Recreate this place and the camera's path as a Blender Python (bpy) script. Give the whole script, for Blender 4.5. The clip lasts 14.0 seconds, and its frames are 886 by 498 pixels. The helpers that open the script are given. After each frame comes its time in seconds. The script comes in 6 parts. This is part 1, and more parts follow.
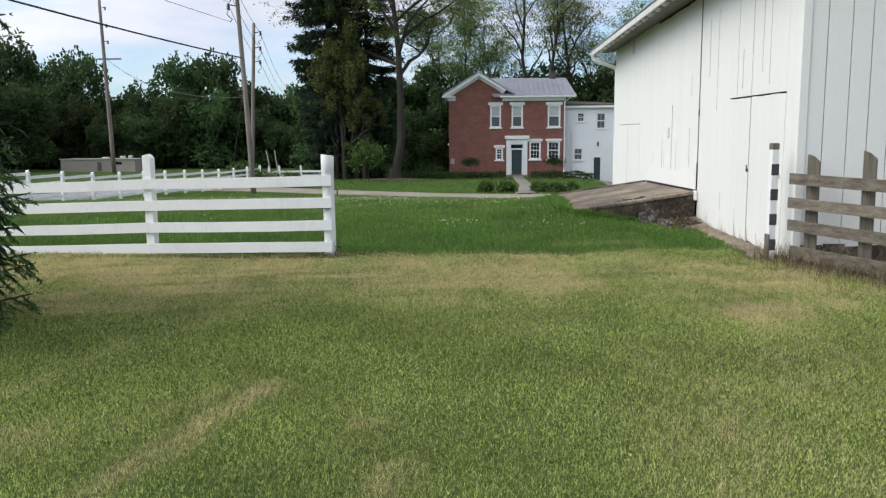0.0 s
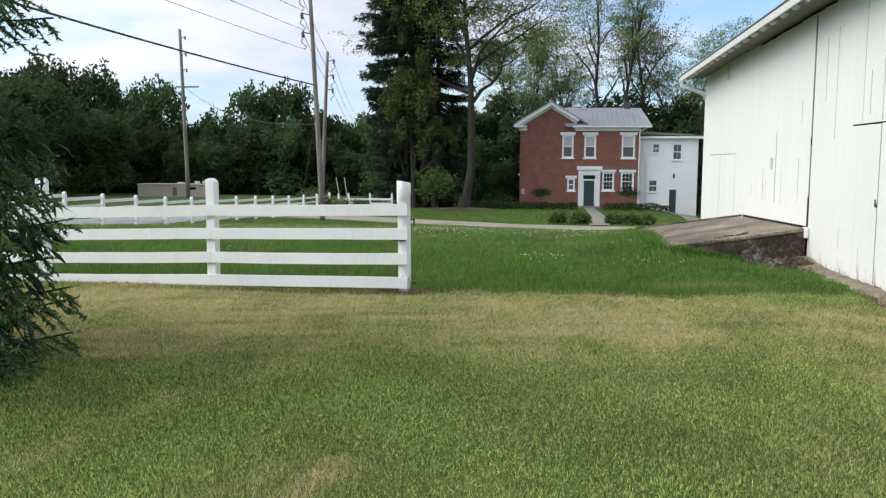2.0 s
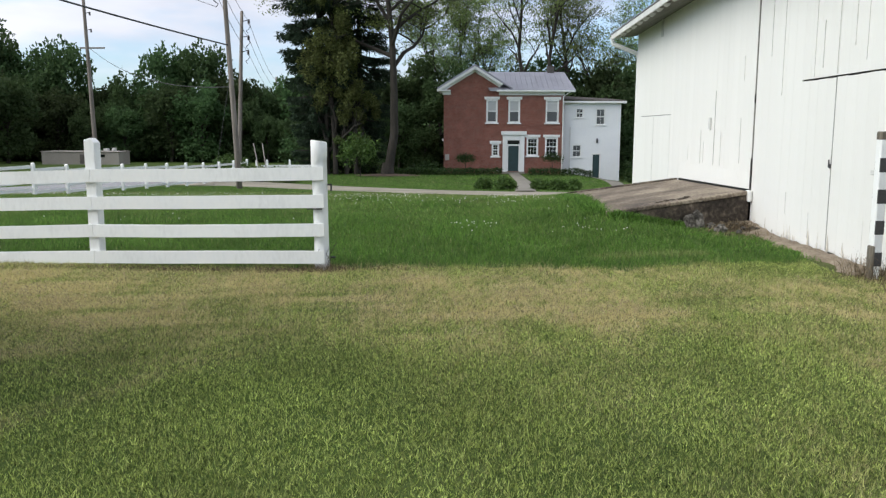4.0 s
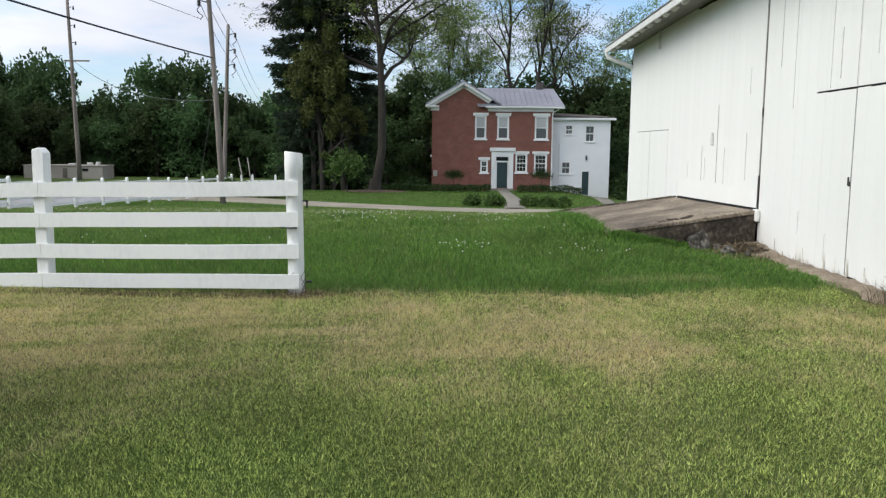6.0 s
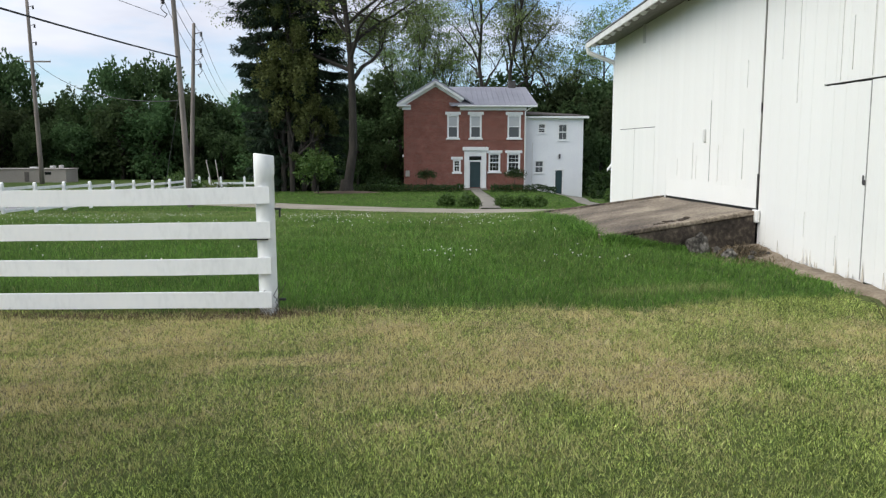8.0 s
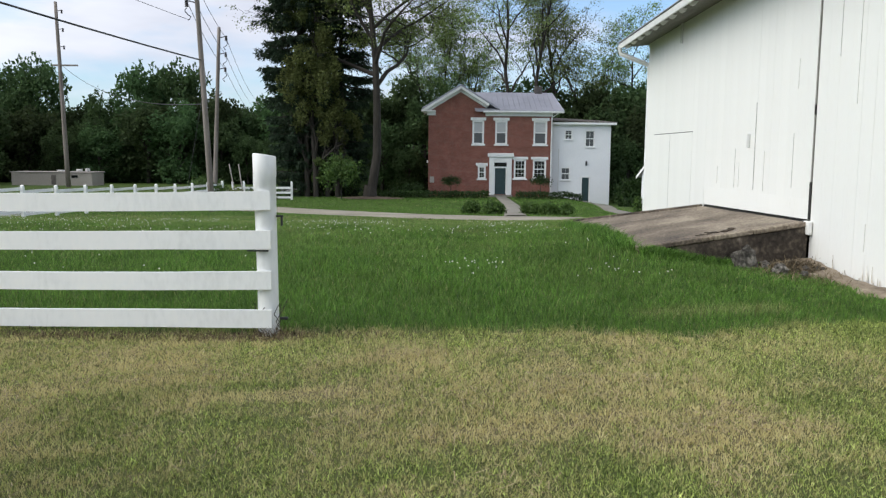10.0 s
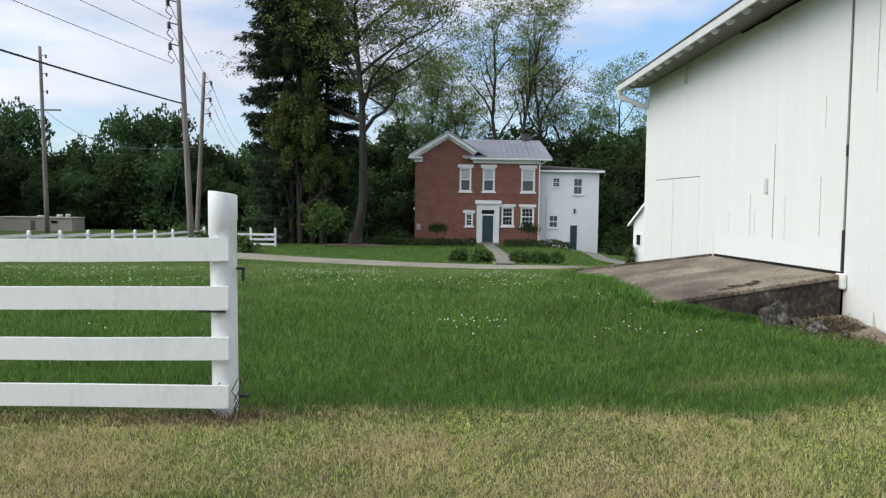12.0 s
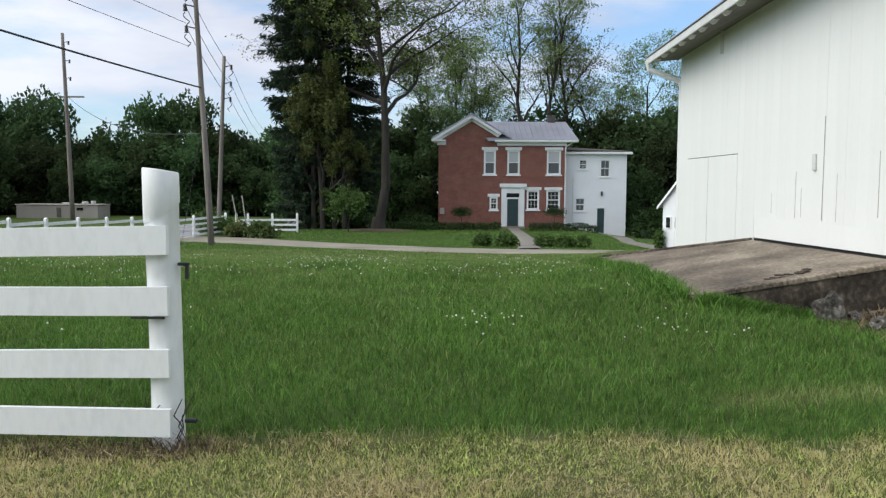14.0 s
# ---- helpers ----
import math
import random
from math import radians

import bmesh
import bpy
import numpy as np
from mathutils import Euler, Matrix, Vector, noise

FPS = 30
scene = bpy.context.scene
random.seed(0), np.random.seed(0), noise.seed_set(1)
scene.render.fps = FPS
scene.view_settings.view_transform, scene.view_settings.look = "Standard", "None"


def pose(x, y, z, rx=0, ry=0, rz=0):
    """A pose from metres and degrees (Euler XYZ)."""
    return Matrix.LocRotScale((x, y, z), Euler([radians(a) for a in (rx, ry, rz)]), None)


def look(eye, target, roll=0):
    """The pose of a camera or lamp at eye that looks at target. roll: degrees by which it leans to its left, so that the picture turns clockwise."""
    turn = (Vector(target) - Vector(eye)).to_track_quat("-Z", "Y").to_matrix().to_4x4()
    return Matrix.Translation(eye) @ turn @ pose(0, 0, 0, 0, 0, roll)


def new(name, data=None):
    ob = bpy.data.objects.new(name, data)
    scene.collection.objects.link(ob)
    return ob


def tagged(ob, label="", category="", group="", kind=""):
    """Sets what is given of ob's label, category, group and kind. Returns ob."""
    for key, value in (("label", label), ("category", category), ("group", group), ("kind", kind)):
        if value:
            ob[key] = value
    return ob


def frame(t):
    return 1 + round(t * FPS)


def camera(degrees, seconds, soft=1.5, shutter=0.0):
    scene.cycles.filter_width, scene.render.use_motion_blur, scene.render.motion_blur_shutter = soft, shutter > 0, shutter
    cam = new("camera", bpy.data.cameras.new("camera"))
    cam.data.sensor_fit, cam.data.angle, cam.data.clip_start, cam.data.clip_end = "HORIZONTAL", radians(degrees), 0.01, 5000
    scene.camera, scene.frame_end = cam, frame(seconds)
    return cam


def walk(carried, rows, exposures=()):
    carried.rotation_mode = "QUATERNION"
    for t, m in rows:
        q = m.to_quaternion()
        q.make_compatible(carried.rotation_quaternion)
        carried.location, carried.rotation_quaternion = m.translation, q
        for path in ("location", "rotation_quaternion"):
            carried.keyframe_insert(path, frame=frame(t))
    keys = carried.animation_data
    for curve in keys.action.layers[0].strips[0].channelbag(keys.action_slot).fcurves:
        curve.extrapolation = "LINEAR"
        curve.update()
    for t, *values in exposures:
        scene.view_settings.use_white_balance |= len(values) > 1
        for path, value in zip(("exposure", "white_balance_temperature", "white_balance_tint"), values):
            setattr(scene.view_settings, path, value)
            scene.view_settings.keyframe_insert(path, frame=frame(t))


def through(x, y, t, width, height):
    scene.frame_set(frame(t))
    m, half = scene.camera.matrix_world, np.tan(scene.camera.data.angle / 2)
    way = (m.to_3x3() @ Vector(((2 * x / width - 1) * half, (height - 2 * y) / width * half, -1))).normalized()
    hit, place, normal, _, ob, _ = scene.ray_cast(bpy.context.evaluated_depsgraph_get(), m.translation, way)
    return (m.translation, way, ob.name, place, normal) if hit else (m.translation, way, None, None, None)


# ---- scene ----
cam = camera(56.6, 14.0, 1.3)
PATH = [
    (0, (1.919, -10.893, 1.645), (1.86, -8.914, 1.366), -0.4),
    (0.5, (1.86, -10.67, 1.631), (1.725, -8.69, 1.382), -0.7),
    (1, (1.758, -10.328, 1.616), (1.538, -8.354, 1.382), -0.8),
    (1.5, (1.687, -10.083, 1.613), (1.493, -8.105, 1.389), -0.1),
    (2, (1.625, -9.776, 1.591), (1.407, -7.799, 1.383), 0.3),
    (2.5, (1.573, -9.461, 1.554), (1.372, -7.486, 1.309), -0.0),
    (3, (1.518, -9.147, 1.531), (1.403, -7.17, 1.254), -0.4),
    (3.5, (1.518, -8.889, 1.513), (1.44, -6.909, 1.239), 0.0),
    (4, (1.51, -8.602, 1.487), (1.477, -6.623, 1.2), 0.2),
    (6.5, (1.475, -7.518, 1.436), (1.472, -5.533, 1.193), 0.6),
    (7, (1.427, -7.294, 1.452), (1.34, -5.314, 1.187), -0.1),
    (7.5, (1.38, -7.14, 1.435), (1.346, -5.159, 1.166), 0.1),
    (8, (1.331, -6.912, 1.437), (1.397, -4.929, 1.189), 0.1),
    (8.5, (1.338, -6.774, 1.425), (1.397, -4.79, 1.177), 0.3),
    (9, (1.403, -6.596, 1.423), (1.407, -4.611, 1.182), 0.6),
    (11.5, (1.284, -5.187, 1.34), (1.304, -3.199, 1.126), 0.3),
    (12, (1.281, -4.912, 1.338), (1.323, -2.916, 1.22), 0.8),
    (12.5, (1.299, -4.584, 1.316), (1.328, -2.589, 1.179), 0.3),
    (13, (1.309, -4.304, 1.317), (1.295, -2.312, 1.138), -0.5),
    (13.5, (1.345, -4.128, 1.312), (1.24, -2.139, 1.136), -0.4),
    (14, (1.47, -3.914, 1.304), (1.448, -1.921, 1.147), 0.3),
]
walk(cam, [(t, look(e, g, r)) for t, e, g, r in PATH], exposures=((0, 0.57, 6350, 10), (1.0, 0.68, 6400, 9), (2.5, 0.68, 6400, 9), (4, 0.60, 6400, 9), (9, 0.58, 6400, 9), (11.5, 0.53, 6300, 8), (14, 0.52, 6300, 8)))

# ---- world, sun, exposure ----
world = bpy.data.worlds.new("sky")
scene.world = world
world.use_nodes = True
wn, wl = world.node_tree.nodes, world.node_tree.links
wn.clear()
w_out = wn.new("ShaderNodeOutputWorld")
w_bg = wn.new("ShaderNodeBackground")
sky = wn.new("ShaderNodeTexSky")
sky.sky_type, sky.sun_disc = "NISHITA", False
SUN_EL, SUN_AZ = radians(38), radians(-110)      # azimuth from +y, clockwise
sky.sun_elevation, sky.sun_rotation = SUN_EL, SUN_AZ
sky.air_density, sky.dust_density, sky.ozone_density = 1.0, 1.2, 1.5
w_co = wn.new("ShaderNodeTexCoord")
w_map = wn.new("ShaderNodeMapping")
w_map.inputs["Scale"].default_value = (1.0, 1.0, 3.4)
w_map.inputs["Location"].default_value = (0.35, 0.1, 0.3)
w_noise = wn.new("ShaderNodeTexNoise")
w_noise.inputs["Scale"].default_value, w_noise.inputs["Detail"].default_value, w_noise.inputs["Roughness"].default_value = 2.1, 7, 0.55
w_ramp = wn.new("ShaderNodeValToRGB")
w_ramp.color_ramp.elements[0].position, w_ramp.color_ramp.elements[1].position = 0.45, 0.60
w_ramp.color_ramp.elements[0].color = (0.20, 0.20, 0.20, 1)
w_mix = wn.new("ShaderNodeMixRGB")
wl.new(w_co.outputs["Generated"], w_map.inputs["Vector"])
wl.new(w_map.outputs["Vector"], w_noise.inputs["Vector"])
w_sep = wn.new("ShaderNodeSeparateXYZ")
w_grad = wn.new("ShaderNodeMath")
w_grad.operation = "MULTIPLY_ADD"
w_grad.inputs[1].default_value, w_grad.inputs[2].default_value = 0.55, -0.075
w_sum = wn.new("ShaderNodeMath")
w_sum.operation = "ADD"
wl.new(w_co.outputs["Generated"], w_sep.inputs[0])
wl.new(w_sep.outputs["Z"], w_grad.inputs[0])
wl.new(w_grad.outputs[0], w_sum.inputs[0])
wl.new(w_noise.outputs["Fac"], w_sum.inputs[1])
wl.new(w_sum.outputs[0], w_ramp.inputs["Fac"])
w_tint = wn.new("ShaderNodeMixRGB")
w_tint.blend_type = "MULTIPLY"
w_tint.inputs["Fac"].default_value = 1.0
w_tint.inputs["Color2"].default_value = (0.72, 0.91, 1.08, 1)
wl.new(w_ramp.outputs["Color"], w_mix.inputs["Fac"])
wl.new(sky.outputs["Color"], w_tint.inputs["Color1"])
wl.new(w_tint.outputs["Color"], w_mix.inputs["Color1"])
w_body = wn.new("ShaderNodeTexNoise")
w_body.inputs["Scale"].default_value, w_body.inputs["Detail"].default_value = 3.4, 5
w_shade = wn.new("ShaderNodeValToRGB")
w_shade.color_ramp.elements[0].position, w_shade.color_ramp.elements[0].color = 0.36, (3.75, 3.9, 4.55, 1)
w_shade.color_ramp.elements[1].position, w_shade.color_ramp.elements[1].color = 0.62, (5.2, 5.3, 5.75, 1)
wl.new(w_map.outputs["Vector"], w_body.inputs["Vector"])
wl.new(w_body.outputs["Fac"], w_shade.inputs["Fac"])
wl.new(w_shade.outputs["Color"], w_mix.inputs["Color2"])
wl.new(w_mix.outputs["Color"], w_bg.inputs["Color"])
w_bg.inputs["Strength"].default_value = 0.126
wl.new(w_bg.outputs["Background"], w_out.inputs["Surface"])

sun_data = bpy.data.lights.new("sun", "SUN")
sun_data.energy, sun_data.angle, sun_data.color = 2.0, radians(50), (1.0, 0.965, 0.90)
sun = new("sun", sun_data)
_d = Vector((math.sin(SUN_AZ) * math.cos(SUN_EL), math.cos(SUN_AZ) * math.cos(SUN_EL), math.sin(SUN_EL)))
sun.matrix_world = look(_d * 60, (0, 0, 0))


# ---- materials ----
def material(name, rough=0.8, metal=0.0):
    m = bpy.data.materials.new(name)
    m.use_nodes = True
    b = m.node_tree.nodes["Principled BSDF"]
    b.inputs["Roughness"].default_value, b.inputs["Metallic"].default_value = rough, metal
    return m, m.node_tree.nodes, m.node_tree.links, b


def textured(name, stops, scale=4.0, fine=40.0, rough=0.8, bump=0.2, stretch=(1, 1, 1), metal=0.0, vary=0.25, island=False):
    """Colour ramp over a coarse noise mixed with a fine one, piece to piece variation, and fine relief."""
    m, n, l, b = material(name, rough, metal)
    co = n.new("ShaderNodeTexCoord")
    mp = n.new("ShaderNodeMapping")
    mp.inputs["Scale"].default_value = stretch
    l.new(co.outputs["Object"], mp.inputs["Vector"])
    n1, n2 = n.new("ShaderNodeTexNoise"), n.new("ShaderNodeTexNoise")
    for q, s, d in ((n1, scale, 4), (n2, fine, 5)):
        q.inputs["Scale"].default_value, q.inputs["Detail"].default_value = s, d
        l.new(mp.outputs["Vector"], q.inputs["Vector"])
    mixed = n.new("ShaderNodeMath")
    mixed.operation = "ADD"
    half1, half2 = n.new("ShaderNodeMath"), n.new("ShaderNodeMath")
    for h, q, f in ((half1, n1, 0.6), (half2, n2, 0.4)):
        h.operation = "MULTIPLY"
        h.inputs[1].default_value = f
        l.new(q.outputs["Fac"], h.inputs[0])
    l.new(half1.outputs[0], mixed.inputs[0])
    l.new(half2.outputs[0], mixed.inputs[1])
    ramp = n.new("ShaderNodeValToRGB")
    e = ramp.color_ramp.elements
    e[0].position, e[0].color = stops[0][0], (*stops[0][1], 1)
    e[1].position, e[1].color = stops[-1][0], (*stops[-1][1], 1)
    for p, c in stops[1:-1]:
        k = e.new(p)
        k.color = (*c, 1)
    l.new(mixed.outputs[0], ramp.inputs["Fac"])
    hsv = n.new("ShaderNodeHueSaturation")
    rnd = n.new("ShaderNodeNewGeometry" if island else "ShaderNodeObjectInfo")
    val = n.new("ShaderNodeMath")
    val.operation = "MULTIPLY_ADD"
    val.inputs[1].default_value, val.inputs[2].default_value = vary, 1 - vary / 2
    l.new(rnd.outputs["Random Per Island" if island else "Random"], val.inputs[0])
    l.new(val.outputs[0], hsv.inputs["Value"])
    l.new(ramp.outputs["Color"], hsv.inputs["Color"])
    l.new(hsv.outputs["Color"], b.inputs["Base Color"])
    if bump:
        bp = n.new("ShaderNodeBump")
        bp.inputs["Strength"].default_value, bp.inputs["Distance"].default_value = bump, 0.02
        l.new(n2.outputs["Fac"], bp.inputs["Height"])
        l.new(bp.outputs["Normal"], b.inputs["Normal"])
    return m


def foliage(name, dark, light, dry=None, through=0.35, rough=0.55, tuft=None, tree=0.0):
    """Leaves and blades: colour from blade to blade, some light passing through; 'dry' is straw mixed in where the mesh says so."""
    m, n, l, b = material(name, rough)
    b.inputs["Specular IOR Level"].default_value = 0.25
    geo = n.new("ShaderNodeNewGeometry")
    ramp = n.new("ShaderNodeValToRGB")
    e = ramp.color_ramp.elements
    e[0].color, e[1].color = (*dark, 1), (*light, 1)
    l.new(geo.outputs["Random Per Island"], ramp.inputs["Fac"])
    big = n.new("ShaderNodeTexNoise")
    co = n.new("ShaderNodeTexCoord")
    big.inputs["Scale"].default_value, big.inputs["Detail"].default_value = 0.9, 3
    l.new(co.outputs["Object"], big.inputs["Vector"])
    hsv = n.new("ShaderNodeHueSaturation")
    val = n.new("ShaderNodeMath")
    val.operation = "MULTIPLY_ADD"
    val.inputs[1].default_value, val.inputs[2].default_value = 1.1, 0.45
    l.new(big.outputs["Fac"], val.inputs[0])
    l.new(val.outputs[0], hsv.inputs["Value"])
    l.new(ramp.outputs["Color"], hsv.inputs["Color"])
    colour = hsv.outputs["Color"]
    if tuft:
        small, gain, both = n.new("ShaderNodeTexNoise"), n.new("ShaderNodeMath"), n.new("ShaderNodeMath")
        small.inputs["Scale"].default_value, small.inputs["Detail"].default_value = tuft[0], 3
        gain.operation, both.operation = "MULTIPLY_ADD", "MULTIPLY"
        gain.inputs[1].default_value, gain.inputs[2].default_value = tuft[1], tuft[2]
        l.new(co.outputs["Object"], small.inputs["Vector"])
        l.new(small.outputs["Fac"], gain.inputs[0])
        l.new(gain.outputs[0], both.inputs[0])
        l.new(val.outputs[0], both.inputs[1])
        l.new(both.outputs[0], hsv.inputs["Value"])
    if tree:
        info, each, hue = n.new("ShaderNodeObjectInfo"), n.new("ShaderNodeHueSaturation"), n.new("ShaderNodeMapRange")
        gain = n.new("ShaderNodeMapRange")
        gain.inputs["To Min"].default_value, gain.inputs["To Max"].default_value = 1 - tree, 1 + tree
        hue.inputs["To Min"].default_value, hue.inputs["To Max"].default_value = 0.475, 0.52
        l.new(info.outputs["Random"], gain.inputs["Value"])
        l.new(info.outputs["Random"], hue.inputs["Value"])
        l.new(gain.outputs["Result"], each.inputs["Value"])
        l.new(hue.outputs["Result"], each.inputs["Hue"])
        l.new(colour, each.inputs["Color"])
        colour = each.outputs["Color"]
    if dry:
        at = n.new("ShaderNodeAttribute")
        at.attribute_name = "dry"
        mx = n.new("ShaderNodeMixRGB")
        mx.inputs["Color2"].default_value = (*dry, 1)
        l.new(at.outputs["Fac"], mx.inputs["Fac"])
        l.new(colour, mx.inputs["Color1"])
        colour = mx.outputs["Color"]
    l.new(colour, b.inputs["Base Color"])
    if through:
        tr = n.new("ShaderNodeBsdfTranslucent")
        mix = n.new("ShaderNodeMixShader")
        mix.inputs["Fac"].default_value = through
        l.new(colour, tr.inputs["Color"])
        l.new(b.outputs["BSDF"], mix.inputs[1])
        l.new(tr.outputs["BSDF"], mix.inputs[2])
        l.new(mix.outputs["Shader"], n["Material Output"].inputs["Surface"])
    return m


M = {}
M["white"] = textured("white_paint", [(0.3, (0.70, 0.71, 0.70)), (0.5, (0.80, 0.81, 0.80)), (0.7, (0.84, 0.84, 0.82))], 2, 30, 0.55, 0.12, (1, 1, 0.4), vary=0.05)
M["barn"] = textured("barn_white_paint", [(0.27, (0.62, 0.605, 0.56)), (0.40, (0.765, 0.76, 0.73)), (0.7, (0.80, 0.795, 0.77))], 1.6, 60, 0.6, 0.2, (1, 1, 0.12), vary=0.025)
M["barn_dirty"] = textured("barn_worn_foot", [(0.3, (0.20, 0.16, 0.11)), (0.48, (0.55, 0.50, 0.42)), (0.62, (0.80, 0.79, 0.75))], 5, 40, 0.8, 0.4, (1, 1, 0.3), vary=0.2)
M["dark_gap"] = textured("dark_inside", [(0.3, (0.012, 0.011, 0.010)), (0.7, (0.03, 0.028, 0.025))], 4, 20, 0.9, 0)
M["paint_crack"] = textured("grey_paint_crack", [(0.3, (0.46, 0.455, 0.43)), (0.7, (0.70, 0.69, 0.66))], 9, 30, 0.9, 0)
M["grey_gap"] = textured("grey_board_gap", [(0.3, (0.26, 0.255, 0.24)), (0.7, (0.52, 0.51, 0.49))], 9, 30, 0.9, 0)
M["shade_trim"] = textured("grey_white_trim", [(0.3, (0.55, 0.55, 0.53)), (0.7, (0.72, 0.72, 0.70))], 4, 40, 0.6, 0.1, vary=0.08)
# dark grey holding the eave's shade; also the tone of open joints
M["soffit"] = textured("eave_shade_and_joint", [(0.3, (0.12, 0.115, 0.10)), (0.7, (0.24, 0.23, 0.205))], 2, 18, 0.8, 0.2, (6, 0.5, 1))
M["old_wood"] = textured("weathered_board", [(0.25, (0.045, 0.038, 0.032)), (0.45, (0.13, 0.11, 0.085)), (0.6, (0.21, 0.18, 0.14)), (0.75, (0.30, 0.265, 0.21))], 5, 25, 0.9, 0.6, (0.25, 1, 4), vary=0.3)
M["old_post"] = textured("weathered_post", [(0.25, (0.05, 0.045, 0.035)), (0.5, (0.16, 0.14, 0.11)), (0.75, (0.27, 0.24, 0.19))], 6, 25, 0.9, 0.5, (3, 3, 0.3), vary=0.3)
M["band"] = textured("dark_band_paint", [(0.3, (0.03, 0.03, 0.032)), (0.7, (0.075, 0.072, 0.07))], 8, 50, 0.7, 0.2)
M["concrete"] = textured("ramp_concrete", [(0.36, (0.062, 0.049, 0.037)), (0.45, (0.135, 0.106, 0.080)), (0.53, (0.215, 0.174, 0.130)), (0.64, (0.37, 0.315, 0.24))], 1.1, 24, 0.9, 0.8)
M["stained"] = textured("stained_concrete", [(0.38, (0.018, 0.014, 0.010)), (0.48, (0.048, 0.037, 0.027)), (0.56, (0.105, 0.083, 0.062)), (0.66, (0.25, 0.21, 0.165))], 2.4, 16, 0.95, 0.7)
M["rock"] = textured("grey_stone", [(0.39, (0.028, 0.024, 0.020)), (0.51, (0.095, 0.087, 0.074)), (0.63, (0.26, 0.243, 0.215))], 7, 26, 0.95, 0.8, vary=0.4)
M["apron"] = textured("dirty_apron", [(0.3, (0.09, 0.065, 0.045)), (0.5, (0.22, 0.175, 0.125)), (0.7, (0.34, 0.285, 0.215))], 3, 25, 0.95, 0.5)
M["gravel"] = textured("gravel_drive", [(0.3, (0.16, 0.14, 0.105)), (0.5, (0.28, 0.255, 0.20)), (0.7, (0.37, 0.34, 0.28))], 0.5, 12, 0.95, 0.6)
M["asphalt"] = textured("pale_asphalt", [(0.3, (0.24, 0.24, 0.25)), (0.7, (0.34, 0.34, 0.355))], 0.4, 20, 0.9, 0.3)
M["walk"] = textured("walk_concrete", [(0.3, (0.13, 0.12, 0.10)), (0.7, (0.25, 0.235, 0.20))], 1, 12, 0.9, 0.3)
M["metal_roof"] = textured("standing_seam_metal", [(0.3, (0.29, 0.29, 0.335)), (0.7, (0.42, 0.42, 0.475))], 0.6, 8, 0.45, 0.05, vary=0.08)
M["dark_roof"] = textured("tar_roof", [(0.3, (0.06, 0.055, 0.05)), (0.7, (0.15, 0.13, 0.12))], 2, 14, 0.9, 0.2)
M["white_wall"] = textured("white_masonry", [(0.3, (0.76, 0.77, 0.79)), (0.7, (0.86, 0.87, 0.88))], 0.7, 9, 0.8, 0.25)
M["door_blue"] = textured("blue_black_door", [(0.3, (0.015, 0.036, 0.040)), (0.7, (0.030, 0.064, 0.066))], 3, 20, 0.45, 0.05)
M["blind"] = textured("pale_blind", [(0.3, (0.42, 0.43, 0.44)), (0.7, (0.55, 0.56, 0.57))], 1, 10, 0.8, 0, (1, 1, 12))
M["tan"] = textured("tan_panel", [(0.3, (0.30, 0.27, 0.24)), (0.7, (0.40, 0.37, 0.34))], 0.4, 6, 0.8, 0.1)
M["pole"] = textured("pole_wood", [(0.3, (0.10, 0.085, 0.075)), (0.5, (0.19, 0.165, 0.145)), (0.7, (0.27, 0.24, 0.21))], 3, 20, 0.9, 0.3, (2, 2, 0.15))
M["wire"] = textured("cable_black", [(0.3, (0.012, 0.012, 0.013)), (0.7, (0.03, 0.03, 0.032))], 4, 10, 0.6, 0)
M["insulator"] = textured("dark_porcelain", [(0.3, (0.03, 0.028, 0.03)), (0.7, (0.07, 0.065, 0.07))], 4, 10, 0.35, 0)
M["bark"] = textured("grey_brown_bark", [(0.3, (0.035, 0.030, 0.024)), (0.5, (0.10, 0.085, 0.068)), (0.7, (0.18, 0.155, 0.125))], 4, 14, 0.95, 0.8, (2.5, 2.5, 0.35))
M["dark_bark"] = textured("dark_bark", [(0.3, (0.016, 0.014, 0.011)), (0.7, (0.056, 0.048, 0.039))], 3, 10, 0.95, 0.6, (2, 2, 0.3))
M["soil"] = textured("mulch", [(0.3, (0.05, 0.035, 0.025)), (0.7, (0.17, 0.12, 0.085))], 3, 20, 0.95, 0.6)
M["lawn_blade"] = foliage("mown_grass", (0.050, 0.094, 0.018), (0.460, 0.530, 0.155), (0.62, 0.545, 0.265), 0.25, tuft=(55, 4.6, -1.25))
M["tall_blade"] = foliage("unmown_grass", (0.034, 0.094, 0.014), (0.160, 0.298, 0.052), (0.50, 0.45, 0.22), 0.35, tuft=(14, 1.5, 0.25))
M["straw"] = foliage("cut_straw", (0.16, 0.12, 0.065), (0.44, 0.36, 0.21), None, 0.15, 0.8)
M["brown_weed"] = foliage("rotting_weed", (0.06, 0.046, 0.028), (0.27, 0.21, 0.13), None, 0.15, 0.85)
M["clover"] = foliage("clover_flower", (0.62, 0.62, 0.55), (0.82, 0.82, 0.76), None, 0.2, 0.8)
M["woods"] = foliage("woodland_leaf", (0.043, 0.076, 0.029), (0.070, 0.115, 0.042), None, 0.45, 0.85, tree=0.4)
M["light_leaf"] = foliage("spring_leaf", (0.115, 0.170, 0.052), (0.235, 0.315, 0.105), None, 0.45, tree=0.2)
M["big_leaf"] = foliage("tree_leaf", (0.085, 0.122, 0.030), (0.20, 0.25, 0.075), None, 0.4)
